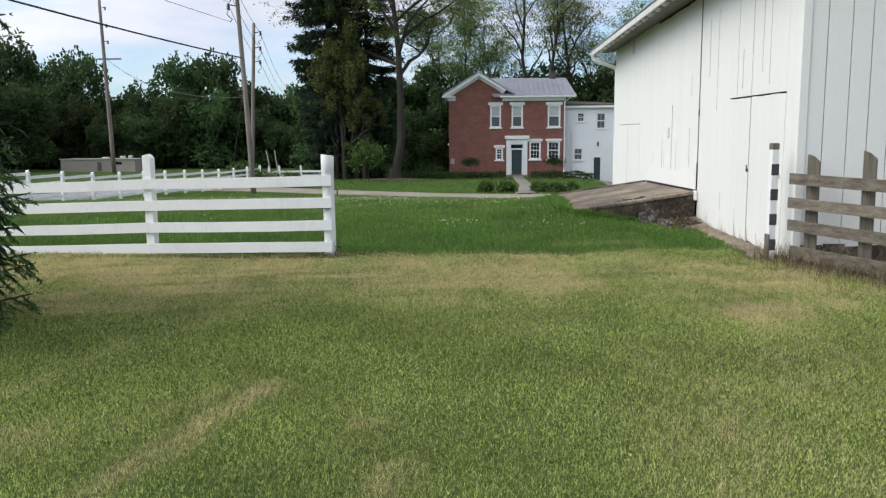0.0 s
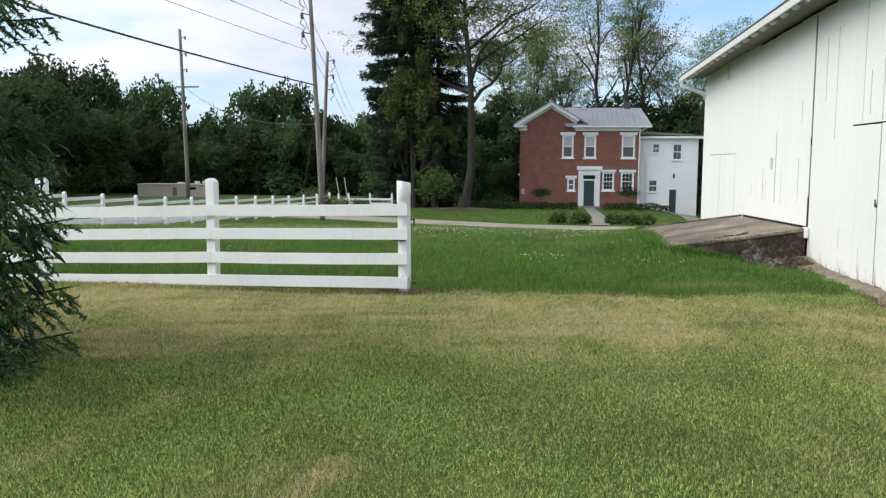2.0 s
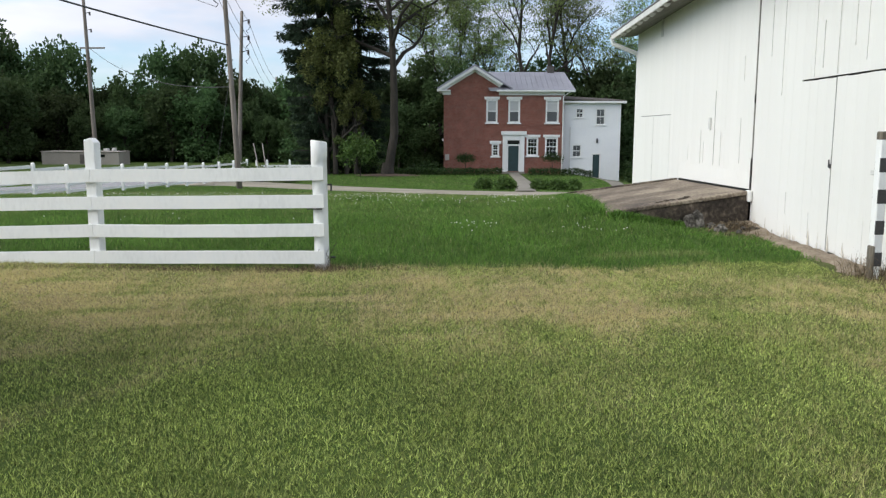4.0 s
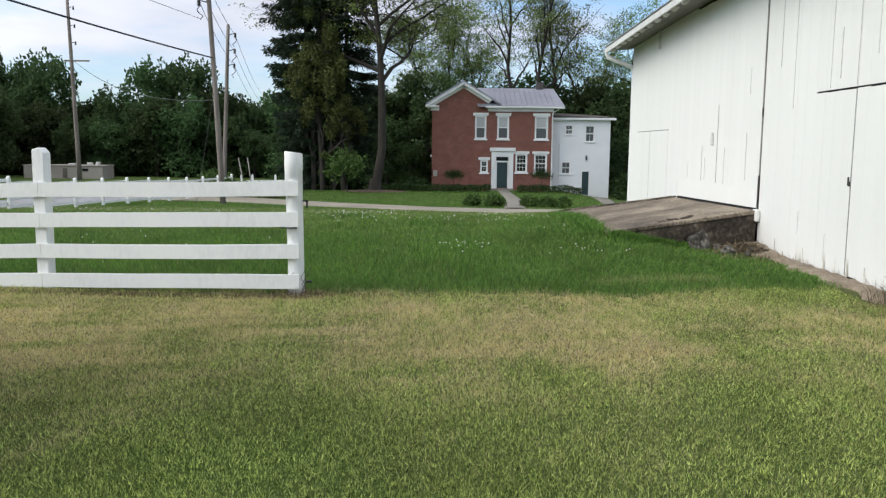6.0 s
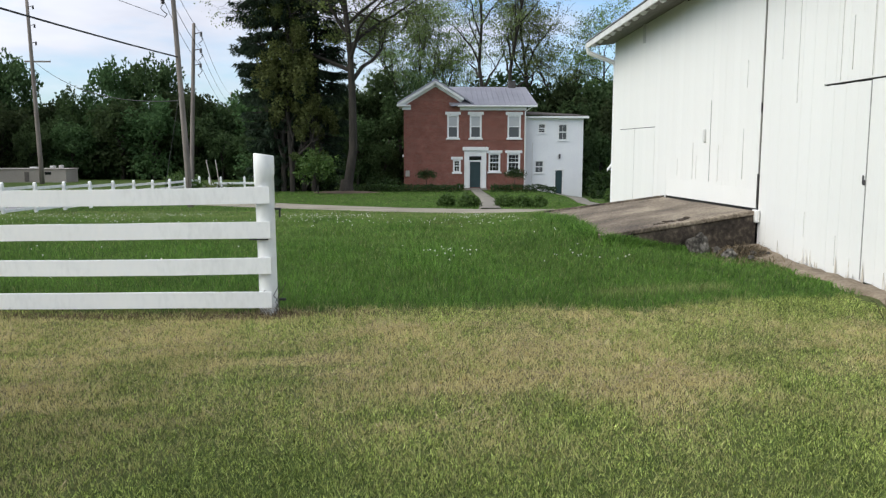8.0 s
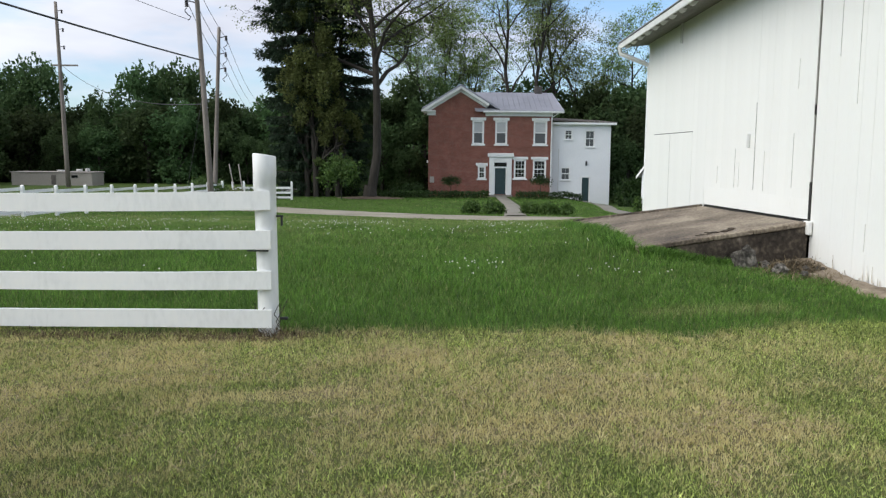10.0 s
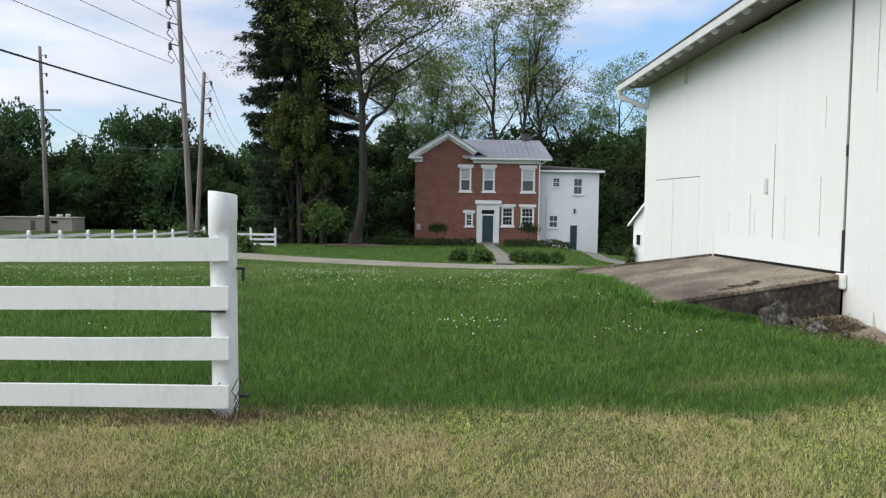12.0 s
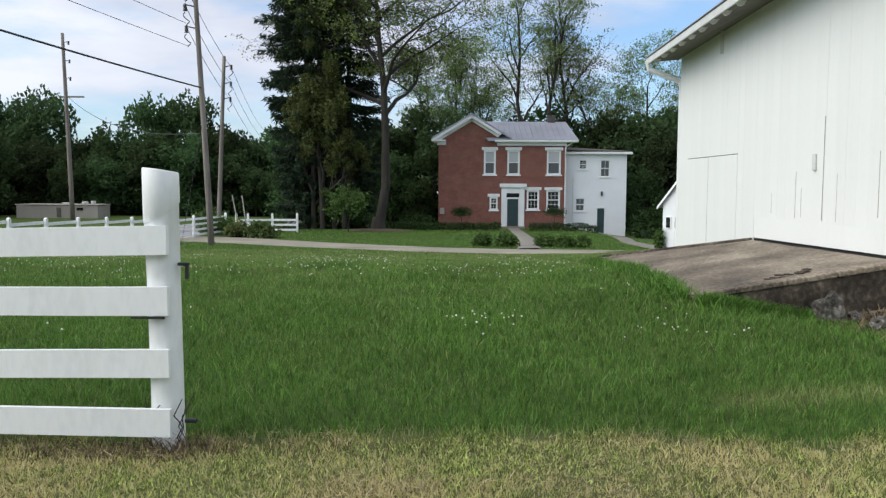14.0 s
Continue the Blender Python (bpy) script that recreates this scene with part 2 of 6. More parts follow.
M["olive_leaf"] = foliage("olive_leaf", (0.054, 0.074, 0.023), (0.150, 0.186, 0.060), None, 0.35, 0.8, tree=0.12)
M["needle"] = foliage("spruce_needle", (0.055, 0.115, 0.036), (0.165, 0.275, 0.090), None, 0.25, 0.7)
M["far_needle"] = foliage("conifer_spray", (0.015, 0.029, 0.016), (0.034, 0.057, 0.029), None, 0.15, 0.8)
M["hedge"] = foliage("hedge_leaf", (0.018, 0.040, 0.011), (0.050, 0.092, 0.024), None, 0.25)
M["bush"] = foliage("bush_leaf", (0.036, 0.076, 0.016), (0.100, 0.170, 0.040), None, 0.3)


def glass_material():
    m, n, l, b = material("window_glass", 0.05)
    b.inputs["Base Color"].default_value = (0.012, 0.014, 0.016, 1)
    b.inputs["Specular IOR Level"].default_value = 0.6
    return m


def brick_material():
    m, n, l, b = material("red_brick", 0.9)
    co, mp, br = n.new("ShaderNodeTexCoord"), n.new("ShaderNodeMapping"), n.new("ShaderNodeTexBrick")
    mp.inputs["Rotation"].default_value = (radians(90), 0, 0)
    l.new(co.outputs["Object"], mp.inputs["Vector"])
    br.inputs["Scale"].default_value = 1.0
    br.inputs["Brick Width"].default_value, br.inputs["Row Height"].default_value = 0.22, 0.075
    br.inputs["Mortar Size"].default_value = 0.006
    br.inputs["Color1"].default_value, br.inputs["Color2"].default_value = (0.185, 0.062, 0.044, 1), (0.245, 0.090, 0.066, 1)
    br.inputs["Mortar"].default_value = (0.24, 0.17, 0.14, 1)
    l.new(mp.outputs["Vector"], br.inputs["Vector"])
    no = n.new("ShaderNodeTexNoise")
    no.inputs["Scale"].default_value, no.inputs["Detail"].default_value = 1.2, 6
    l.new(co.outputs["Object"], no.inputs["Vector"])
    hsv, val = n.new("ShaderNodeHueSaturation"), n.new("ShaderNodeMath")
    val.operation = "MULTIPLY_ADD"
    val.inputs[1].default_value, val.inputs[2].default_value = 0.7, 0.65
    l.new(no.outputs["Fac"], val.inputs[0])
    l.new(val.outputs[0], hsv.inputs["Value"])
    l.new(br.outputs["Color"], hsv.inputs["Color"])
    l.new(hsv.outputs["Color"], b.inputs["Base Color"])
    bp = n.new("ShaderNodeBump")
    bp.inputs["Strength"].default_value, bp.inputs["Distance"].default_value = 0.4, 0.01
    l.new(br.outputs["Fac"], bp.inputs["Height"])
    bp.invert = True
    l.new(bp.outputs["Normal"], b.inputs["Normal"])
    return m


def ground_material():
    """Soil and thatch close by, lawn farther off; straw where the mesh carries dryness."""
    m, n, l, b = material("lawn_ground", 0.95)
    b.inputs["Specular IOR Level"].default_value = 0.1
    co = n.new("ShaderNodeTexCoord")
    n1, n2, n3 = (n.new("ShaderNodeTexNoise") for _ in range(3))
    for q, s, d in ((n1, 0.35, 5), (n2, 7, 6), (n3, 60, 4)):
        q.inputs["Scale"].default_value, q.inputs["Detail"].default_value = s, d
        l.new(co.outputs["Object"], q.inputs["Vector"])
    r1 = n.new("ShaderNodeValToRGB")
    e = r1.color_ramp.elements
    e[0].position, e[0].color = 0.35, (0.036, 0.066, 0.014, 1)
    e[1].position, e[1].color = 0.68, (0.085, 0.125, 0.031, 1)
    add = n.new("ShaderNodeMath")
    add.operation = "MULTIPLY_ADD"
    add.inputs[1].default_value = 0.5
    sc = n.new("ShaderNodeMath")
    sc.operation = "MULTIPLY"
    sc.inputs[1].default_value = 0.5
    l.new(n1.outputs["Fac"], sc.inputs[0])
    l.new(n2.outputs["Fac"], add.inputs[0])
    l.new(sc.outputs[0], add.inputs[2])
    l.new(add.outputs[0], r1.inputs["Fac"])
    mx = n.new("ShaderNodeMixRGB")
    mx.inputs["Color2"].default_value = (0.155, 0.130, 0.072, 1)
    at = n.new("ShaderNodeAttribute")
    at.attribute_name = "dry"
    l.new(at.outputs["Fac"], mx.inputs["Fac"])
    l.new(r1.outputs["Color"], mx.inputs["Color1"])
    hsv, val = n.new("ShaderNodeHueSaturation"), n.new("ShaderNodeMath")
    val.operation = "MULTIPLY_ADD"
    val.inputs[1].default_value, val.inputs[2].default_value = 1.2, 0.4
    l.new(n3.outputs["Fac"], val.inputs[0])
    l.new(val.outputs[0], hsv.inputs["Value"])
    l.new(mx.outputs["Color"], hsv.inputs["Color"])
    l.new(hsv.outputs["Color"], b.inputs["Base Color"])
    bp = n.new("ShaderNodeBump")
    bp.inputs["Strength"].default_value, bp.inputs["Distance"].default_value = 0.8, 0.05
    l.new(n2.outputs["Fac"], bp.inputs["Height"])
    l.new(bp.outputs["Normal"], b.inputs["Normal"])
    return m


M["glass"], M["brick"], M["ground"] = glass_material(), brick_material(), ground_material()


# ---- builders ----
def thing(name, at=(0, 0, 0), rz=0.0, label="", category="", group="", kind=""):
    ob = new(name)
    ob.matrix_world = pose(*at, 0, 0, rz)
    ob.empty_display_size = 0.2
    return tagged(ob, label, category, group, kind)


def mesh_of(name, bm, mat, smooth=False):
    me = bpy.data.meshes.new(name)
    bmesh.ops.recalc_face_normals(bm, faces=bm.faces)
    bm.to_mesh(me)
    bm.free()
    me.materials.append(mat)
    if smooth:
        me.polygons.foreach_set("use_smooth", [True] * len(me.polygons))
    return me


def part(name, bm, mat, parent=None, label="", smooth=False):
    me = bm if isinstance(bm, bpy.types.Mesh) else mesh_of(name, bm, mat, smooth)
    ob = new(name, me)
    ob.parent = parent
    return tagged(ob, label)


def fast_mesh(name, verts, faces, mat, dry=None, smooth=False):
    """A mesh from arrays; every face has the same number of corners."""
    verts, faces = np.asarray(verts, np.float32), np.asarray(faces, np.int32)
    k = faces.shape[1]
    me = bpy.data.meshes.new(name)
    me.vertices.add(len(verts))
    me.vertices.foreach_set("co", verts.ravel())
    me.loops.add(faces.size)
    me.loops.foreach_set("vertex_index", faces.ravel())
    me.polygons.add(len(faces))
    me.polygons.foreach_set("loop_start", np.arange(0, faces.size, k, dtype=np.int32))
    if dry is not None:
        a = me.attributes.new("dry", "FLOAT", "POINT")
        a.data.foreach_set("value", np.asarray(dry, np.float32))
    me.update(calc_edges=True)
    me.validate()
    me.materials.append(mat)
    if smooth:
        me.polygons.foreach_set("use_smooth", [True] * len(me.polygons))
    return me


def box(bm, a, b, bevel=0.0, m=None):
    """A box from corner a to corner b, its edges bevelled."""
    c = [(a[i] + b[i]) / 2 for i in range(3)]
    s = [abs(b[i] - a[i]) for i in range(3)]
    r = bmesh.ops.create_cube(bm, size=1, matrix=Matrix.Translation(c) @ Matrix.Diagonal((*s, 1)))
    vs = r["verts"]
    if bevel:
        es = list({e for v in vs for e in v.link_edges})
        g = bmesh.ops.bevel(bm, geom=es, offset=bevel, segments=1, affect="EDGES")
        vs = list({v for f in g["faces"] for v in f.verts} | {v for v in vs if v.is_valid})
    if m is not None:
        bmesh.ops.transform(bm, matrix=m, verts=vs)
    return bm


def boxed(a, b, bevel=0.0, m=None):
    return box(bmesh.new(), a, b, bevel, m)


def prism(bm, outline, y0, y1):
    """An outline in x and z, drawn out from y0 to y1."""
    f = [bm.verts.new((x, y0, z)) for x, z in outline]
    g = [bm.verts.new((x, y1, z)) for x, z in outline]
    n = len(f)
    bm.faces.new(f)
    bm.faces.new(g[::-1])
    for i in range(n):
        bm.faces.new((f[i], g[i], g[(i + 1) % n], f[(i + 1) % n]))
    return bm


def tubes(segments, sides=6):
    """Vertices and faces of tapered tubes, from rows (p0, p1, r0, r1)."""
    P0 = np.array([s[0] for s in segments], float)
    P1 = np.array([s[1] for s in segments], float)
    R0 = np.array([s[2] for s in segments], float)
    R1 = np.array([s[3] for s in segments], float)
    D = P1 - P0
    D /= np.linalg.norm(D, axis=1, keepdims=True) + 1e-9
    up = np.where(np.abs(D[:, 2:3]) > 0.9, [[1.0, 0, 0]], [[0, 0, 1.0]])
    U = np.cross(D, up)
    U /= np.linalg.norm(U, axis=1, keepdims=True) + 1e-9
    V = np.cross(D, U)
    a = np.arange(sides) * 2 * np.pi / sides
    ring = U[:, None, :] * np.cos(a)[None, :, None] + V[:, None, :] * np.sin(a)[None, :, None]
    A, B = P0[:, None, :] + ring * R0[:, None, None], P1[:, None, :] + ring * R1[:, None, None]
    verts = np.concatenate([A, B], axis=1).reshape(-1, 3)
    i, j = np.arange(sides), (np.arange(sides) + 1) % sides
    quad = np.stack([i, j, j + sides, i + sides], axis=1)
    faces = (quad[None] + (np.arange(len(segments)) * 2 * sides)[:, None, None]).reshape(-1, 4)
    return verts, faces


def cards(points, size, rng, flat=0.0, slim=0.6, droop=None):
    """Small bent leaves: two triangles folded along the mid-line, one leaf at each point."""
    n = len(points)
    d = rng.normal(size=(n, 3))
    if droop is not None:
        d = d * 0.45 + droop
    d /= np.linalg.norm(d, axis=1, keepdims=True)
    u = rng.normal(size=(n, 3))
    u[:, 2] *= 1 - flat
    u = np.cross(d, u)
    u /= np.linalg.norm(u, axis=1, keepdims=True) + 1e-9
    w = np.cross(d, u)
    s = (size * rng.uniform(0.6, 1.4, n))[:, None]
    p = np.asarray(points)
    v = np.stack([p, p + (d * 0.5 + u * slim * 0.5 + w * 0.12) * s, p + d * s, p + (d * 0.5 - u * slim * 0.5 + w * 0.12) * s], axis=1).reshape(-1, 3)
    f = np.arange(n * 4, dtype=np.int32).reshape(-1, 4)
    return v, f


def pipe(points, radii, sides=8):
    """One bent, tapered tube through the points."""
    P = [Vector(p) for p in points]
    bm = bmesh.new()
    rows = []
    for i, p in enumerate(P):
        d = (P[min(i + 1, len(P) - 1)] - P[max(i - 1, 0)]).normalized()
        u = d.cross(Vector((0.3, 1, 0.1))).normalized()
        w = d.cross(u)
        r = radii[i] if hasattr(radii, "__len__") else radii
        rows.append([bm.verts.new(p + (u * math.cos(a) + w * math.sin(a)) * r) for a in np.arange(sides) * 2 * math.pi / sides])
    for a_, b_ in zip(rows, rows[1:]):
        for k in range(sides):
            bm.faces.new((a_[k], a_[(k + 1) % sides], b_[(k + 1) % sides], b_[k]))
    bm.faces.new(rows[0][::-1])
    bm.faces.new(rows[-1])
    return bm


# ---- the lie of the land ----
def ground_z(x, y):
    x, y = np.asarray(x, float), np.asarray(y, float)
    open_land = np.interp(y, [-200, 0, 4, 9, 15, 20, 25, 30, 45, 62, 100, 400], [0, 0, 0.05, -0.03, -0.48, -0.92, -1.28, -1.60, -2.08, -2.12, -2.9, -3.2])
    barn_side = np.interp(y, [-200, 0, 10, 14, 20, 30, 45, 62, 100, 400], [-0.08, -0.08, -0.05, -0.1, -0.75, -1.58, -2.08, -2.12, -2.9, -3.2])
    k = np.clip((x - 3.5) / 2.5, 0, 1)
    k = k * k * (3 - 2 * k)
    z = open_land * (1 - k) + barn_side * k
    z = z + 0.17 * np.exp(-(((x - 3.5) / 1.1) ** 2 + ((y - 5.6) / 2.4) ** 2))
    z = z + np.where(x > 9, -0.17 * np.clip(x - 11, 0, 4) * np.clip((y - 48) / 10, 0, 1), 0)
    return z + 0.012 * np.sin(x * 1.7 + 0.5 * y) * np.cos(y * 1.3) * np.exp(-((y / 25) ** 2))


def gz(x, y):
    return float(ground_z(x, y))


def lumps(x, y, s, seed):
    """Smooth noise between 0 and 1, from a few waves."""
    r = np.random.RandomState(seed)
    v = np.zeros_like(np.asarray(x, float))
    for _ in range(7):
        a, p, f = r.uniform(0, 6.28), r.uniform(0, 6.28), s * r.uniform(0.6, 1.9)
        v = v + np.sin((x * np.cos(a) + y * np.sin(a)) * f + p)
    return 0.5 + v / 7


def streak(x, y, a, b, width):
    """How near a point lies to the line from a to b, 1 on it and 0 away from it."""
    ax, ay, bx, by = *a, *b
    t = np.clip(((x - ax) * (bx - ax) + (y - ay) * (by - ay)) / ((bx - ax) ** 2 + (by - ay) ** 2), 0, 1)
    d = np.hypot(x - ax - t * (bx - ax), y - ay - t * (by - ay))
    return np.exp(-((d / width) ** 2))


def edge_line(x):
    """Where the mown lawn ends and the long grass begins."""
    return np.interp(x, [-9, -2.4, 0.2, 2.3, 3.4, 4.5, 6.2], [0.9, 0.36, 0.12, 0.32, 0.15, 0.75, 1.4])


def dryness(x, y):
    n = lumps(x, y, 2.2, 3) * 0.4 + lumps(x, y, 7.0, 4) * 0.3 + lumps(x, y, 21.0, 6) * 0.3
    lane = 0.5 + 0.5 * np.sin((x * 0.93 - y * 0.36) * 2.3 + 1.2)
    band = np.clip(1.6 - 1.6 * np.abs(y + 1.45 - 0.04 * x) / np.interp(x, [-5, 0, 3, 6], [3.1, 2.6, 1.9, 1.6]), 0, 1)
    d = band * np.interp(x, [-4, 0, 2.2, 4.5, 7], [1.25, 1.05, 0.70, 0.58, 0.75]) * (0.10 + 0.55 * n + 0.75 * lumps(x * 0.35, y * 1.7, 8.0, 8) * lumps(x, y, 3.1, 5))
    for a, b, w, s in (((0.1, -7.6), (0.64, -5.65), 0.15, 0.68), ((-0.1, -6.5), (0.42, -5.7), 0.15, 0.3), ((-1.3, -6.7), (-1.02, -5.8), 0.14, 0.75), ((-1.02, -5.8), (-0.82, -4.6), 0.13, 0.75), ((-0.82, -4.6), (-0.1, -3.5), 0.16, 0.35), ((1.5, -7.35), (1.6, -7.0), 0.12, 0.6), ((1.28, -6.45), (1.44, -6.38), 0.07, 0.3),
                       ((-3.5, -4.2), (-1.6, -2.4), 0.3, 0.5), ((0.2, -0.25), (-6, 0.45), 0.22, 0.7), ((2.6, 0.0), (3.6, 0.1), 0.2, 0.7), ((4.4, -3.4), (5.6, -2.6), 0.3, 0.55), ((1.9, 0.15), (2.5, 0.2), 0.14, 0.5), ((-1.2, -7.4), (-0.6, -6.6), 0.4, 0.5)):
        d = np.maximum(d, 0.8 * s * streak(x, y, a, b, w) * (0.1 + 1.5 * n))
    d = d + 0.26 * np.clip(n - 0.35, 0, 1) * np.clip((x + 1.5) / 2.5, 0.3, 1) + (0.02 + 0.36 * np.clip((x - 0.7) / 2.0, 0, 1) * (0.3 + n)) * (0.25 + 0.75 * lane)
    d = np.where(y > edge_line(x), (0.04 + 0.25 * np.clip((y - 2) / 9, 0, 1.6) * (y < 33)) * np.clip(n - 0.15, 0, 1) + 0.3 * streak(x, y, (3.2, 0.9), (4.4, 1.2), 0.15), d)
    return np.clip(d, 0, 0.95)


xs = np.concatenate([-np.geomspace(40, 3500, 16)[::-1], np.arange(-38, -8, 1.5), np.arange(-8, 8, 0.2), np.arange(8, 40, 1.5), np.geomspace(41, 3500, 16)])
ys = np.concatenate([-np.geomspace(16, 3000, 14)[::-1], np.arange(-15, -9, 1.0), np.arange(-9, 6, 0.2), np.arange(6, 70, 1.0), np.geomspace(71, 4000, 22)])
GX, GY = np.meshgrid(xs, ys)
gv = np.stack([GX, GY, ground_z(GX, GY)], axis=-1).reshape(-1, 3)
gi = np.arange(len(xs) * len(ys)).reshape(len(ys), len(xs))
gf = np.stack([gi[:-1, :-1], gi[:-1, 1:], gi[1:, 1:], gi[1:, :-1]], axis=-1).reshape(-1, 4)
ground = new("ground", fast_mesh("ground", gv, gf, M["ground"], dryness(gv[:, 0], gv[:, 1]), True))
tagged(ground, "gently sloping green lawn with dry straw patches", "lawn", kind="structure")


def ribbon(name, mat, left, right, lift, label, category):
    """A flat way laid on the land between two lines of points; its edge turns down into the ground."""
    n = 40
    rows = []
    for line in (left, right):
        t = np.linspace(0, len(line) - 1, n)
        rows.append(np.stack([np.interp(t, range(len(line)), [p[i] for p in line]) for i in (0, 1)], axis=1))
    across = 6
    v, f = [], []
    for i in range(n):
        for j in range(across + 1):
            p = rows[0][i] * (1 - j / across) + rows[1][i] * j / across
            edge = j in (0, across)
            wob = 0.15 * math.sin(i * 1.9 + j) if edge and "drive" in name else 0
            v.append((p[0], p[1] + wob, gz(p[0], p[1]) + (lift if not edge else -0.03)))
    w = across + 1
    for i in range(n - 1):
        for j in range(across):
            f.append((i * w + j, i * w + j + 1, (i + 1) * w + j + 1, (i + 1) * w + j))
    ob = new(name, fast_mesh(name, v, f, mat, smooth=True))
    return tagged(ob, label, category, kind="structure")


ribbon("drive", M["gravel"], [(-19, 44), (-12, 41), (-6, 36), (0, 32), (4, 30.6), (9, 30.0), (16, 29.0), (34, 27)],
       [(-19, 50), (-10, 47), (-4, 40.5), (1, 36.2), (5, 34.6), (10, 34.0), (17, 33.2), (34, 31)], 0.05, "pale gravel farm drive crossing the lawn", "drive")
ribbon("road", M["asphalt"], [(-34, -60), (-31, 0), (-27, 25), (-23, 50), (-16, 90), (-9, 140), (-3, 190)], [(-24, -60), (-21.5, 0), (-18.2, 25), (-15.4, 50), (-9.5, 90), (-3, 140), (3, 190)], 0.05, "pale asphalt road beyond the white fence", "road")
ribbon("front_walk", M["walk"], [(4.5, 35), (5.6, 48), (5.75, 60.2)], [(5.8, 35), (6.7, 48), (6.75, 60.2)], 0.06, "straight concrete walk to the front door", "path")
ribbon("side_walk", M["walk"], [(11.0, 34), (11.4, 44), (12.5, 54), (12.8, 60.6)], [(12.2, 34), (12.4, 44), (13.6, 54), (13.7, 60.6)], 0.06, "concrete walk to the side door", "path")


# ---- barn ----
BX, B0, B1, BB = 6.23, 0.05, 13.6, 15.4       # door wall, its two ends, the back wall
EZ, RZ = 4.14, 6.3                            # eave and ridge
barn = thing("barn", (BX, B0, 0), 0, "large white vertical-boarded barn with worn paint", "barn")
CUT_LOW = -0.06


def eave_rise(y):
    """The old eave line climbs a little from the far end towards the near one."""
    return 0.02 * (B1 - B0 + 0.3 - y)


def tilted(bm):
    for v_ in bm.verts:
        v_.co.z += eave_rise(v_.co.y)
    return bm


def planks_for(wall, spans, place):
    """Boards side by side as pieces of a wall; spans are rows (u0, u1, z0, z1, proud), place turns u, z and proud into a pose."""
    made = {}
    for u0, u1, z0, z1, proud in spans:
        key = (round(u1 - u0, 3), round(z1 - z0, 2))
        if key not in made:
            w, h = key
            made[key] = mesh_of("plank", boxed((0, -0.022, 0), (w, 0, h), 0.0015), M["barn"])
        ob = part("plank", made[key], None, wall)
        ob.matrix_local = place(u0, z0, proud)


back = bmesh.new()
box(back, (0.04, 0.06, -0.4), (0.20, B1 - B0 - 0.06, EZ + 0.1))
west_wall = part("door_wall", back, M["dark_gap"], barn)
back = bmesh.new()
prism(back, [(0.24, -0.4), (BB - BX, -0.4), (BB - BX, EZ + 0.15), ((BB - BX) / 2, RZ + 0.08), (0.24, EZ + 0.15)], 0.04, 0.20)
end_wall = part("end_wall", back, M["dark_gap"], barn)
back = bmesh.new()
prism(back, [(0.24, -0.4), (BB - BX, -0.4), (BB - BX, EZ), ((BB - BX) / 2, RZ - 0.2), (0.24, EZ)], B1 - B0 - 0.2, B1 - B0 - 0.04)
part("far_end_wall", back, M["barn"], barn)
part("rear_wall", boxed((BB - BX - 0.05, 0.21, -0.4), (BB - BX + 0.1, B1 - B0 - 0.21, EZ)), M["barn"], barn)

rng = random.Random(5)
spans, y = [], 0.0
marks = [0.50, 1.87, 2.93, 4.69, 6.70, 9.12, 9.94, 11.45, 12.90, B1 - B0]
while y < B1 - B0 - 0.02:
    stop = next(m for m in marks if m > y + 0.02)
    n = max(1, round((stop - y) / 0.29))
    w = (stop - y) / n
    for i in range(n):
        u0, u1 = y + i * w, y + (i + 1) * w
        mid = (u0 + u1) / 2
        tight = 0.0005 if rng.random() < 0.62 else rng.choice((0.0012, 0.0025))
        g1 = {4.69: 0.026, 1.87: 0.008, 6.70: 0.006, 11.45: 0.006, 0.50: 0.005, 2.93: 0.005, 9.94: 0.004, 12.90: 0.004}.get(round(u1, 2), tight)
        g0 = 0.026 if abs(u0 - 4.69) < 0.01 else tight
        low = CUT_LOW + rng.uniform(-0.03, 0.035)
        cut = None
        if 0.5 < mid < 2.93:
            cut, slot = 2.17, 0.018
        elif 9.94 < mid < 12.9:
            cut, slot = 1.84, 0.010
        if 4.69 < mid < 9.12:
            low = 0.80
        elif mid > 9.12:
            low = 0.02
        top = round(3.93 + eave_rise(mid) - 0.02 + (0.06 if mid > 8.2 else rng.uniform(-0.012, 0.004)), 2)
        p = rng.uniform(0, 0.002)
        if cut:
            spans += [(u0 + g0, u1 - g1, low, cut - slot, p + 0.006), (u0 + g0, u1 - g1, cut + slot * 0.4, top, p)]
        else:
            spans.append((u0 + g0, u1 - g1, low, top, p))
    y = stop
turn = Matrix.Rotation(radians(90), 4, "Z")
planks_for(west_wall, spans, lambda u, z, p: Matrix.Translation((0.012 - p, u, z)) @ turn)
spans, u = [], 0.03
while u < BB - BX:
    w = 0.27 + rng.uniform(-0.03, 0.04)
    mid = u + w / 2
    top = EZ + 0.12 + (RZ - 0.15 - EZ) * (1 - abs(mid - (BB - BX) / 2) / ((BB - BX) / 2))
    spans.append((u + 0.006, min(u + w, BB - BX) - 0.006, 0.12 + rng.uniform(-0.03, 0.02), round(top, 1), rng.uniform(0, 0.008)))
    u += w
planks_for(end_wall, spans, lambda u, z, p: Matrix.Translation((u, 0.034 - p, z)))
part("corner_board", boxed((-0.010, -0.012, CUT_LOW), (0.10, 0.008, EZ), 0.004), M["barn"], barn, "white corner board with chipped paint")
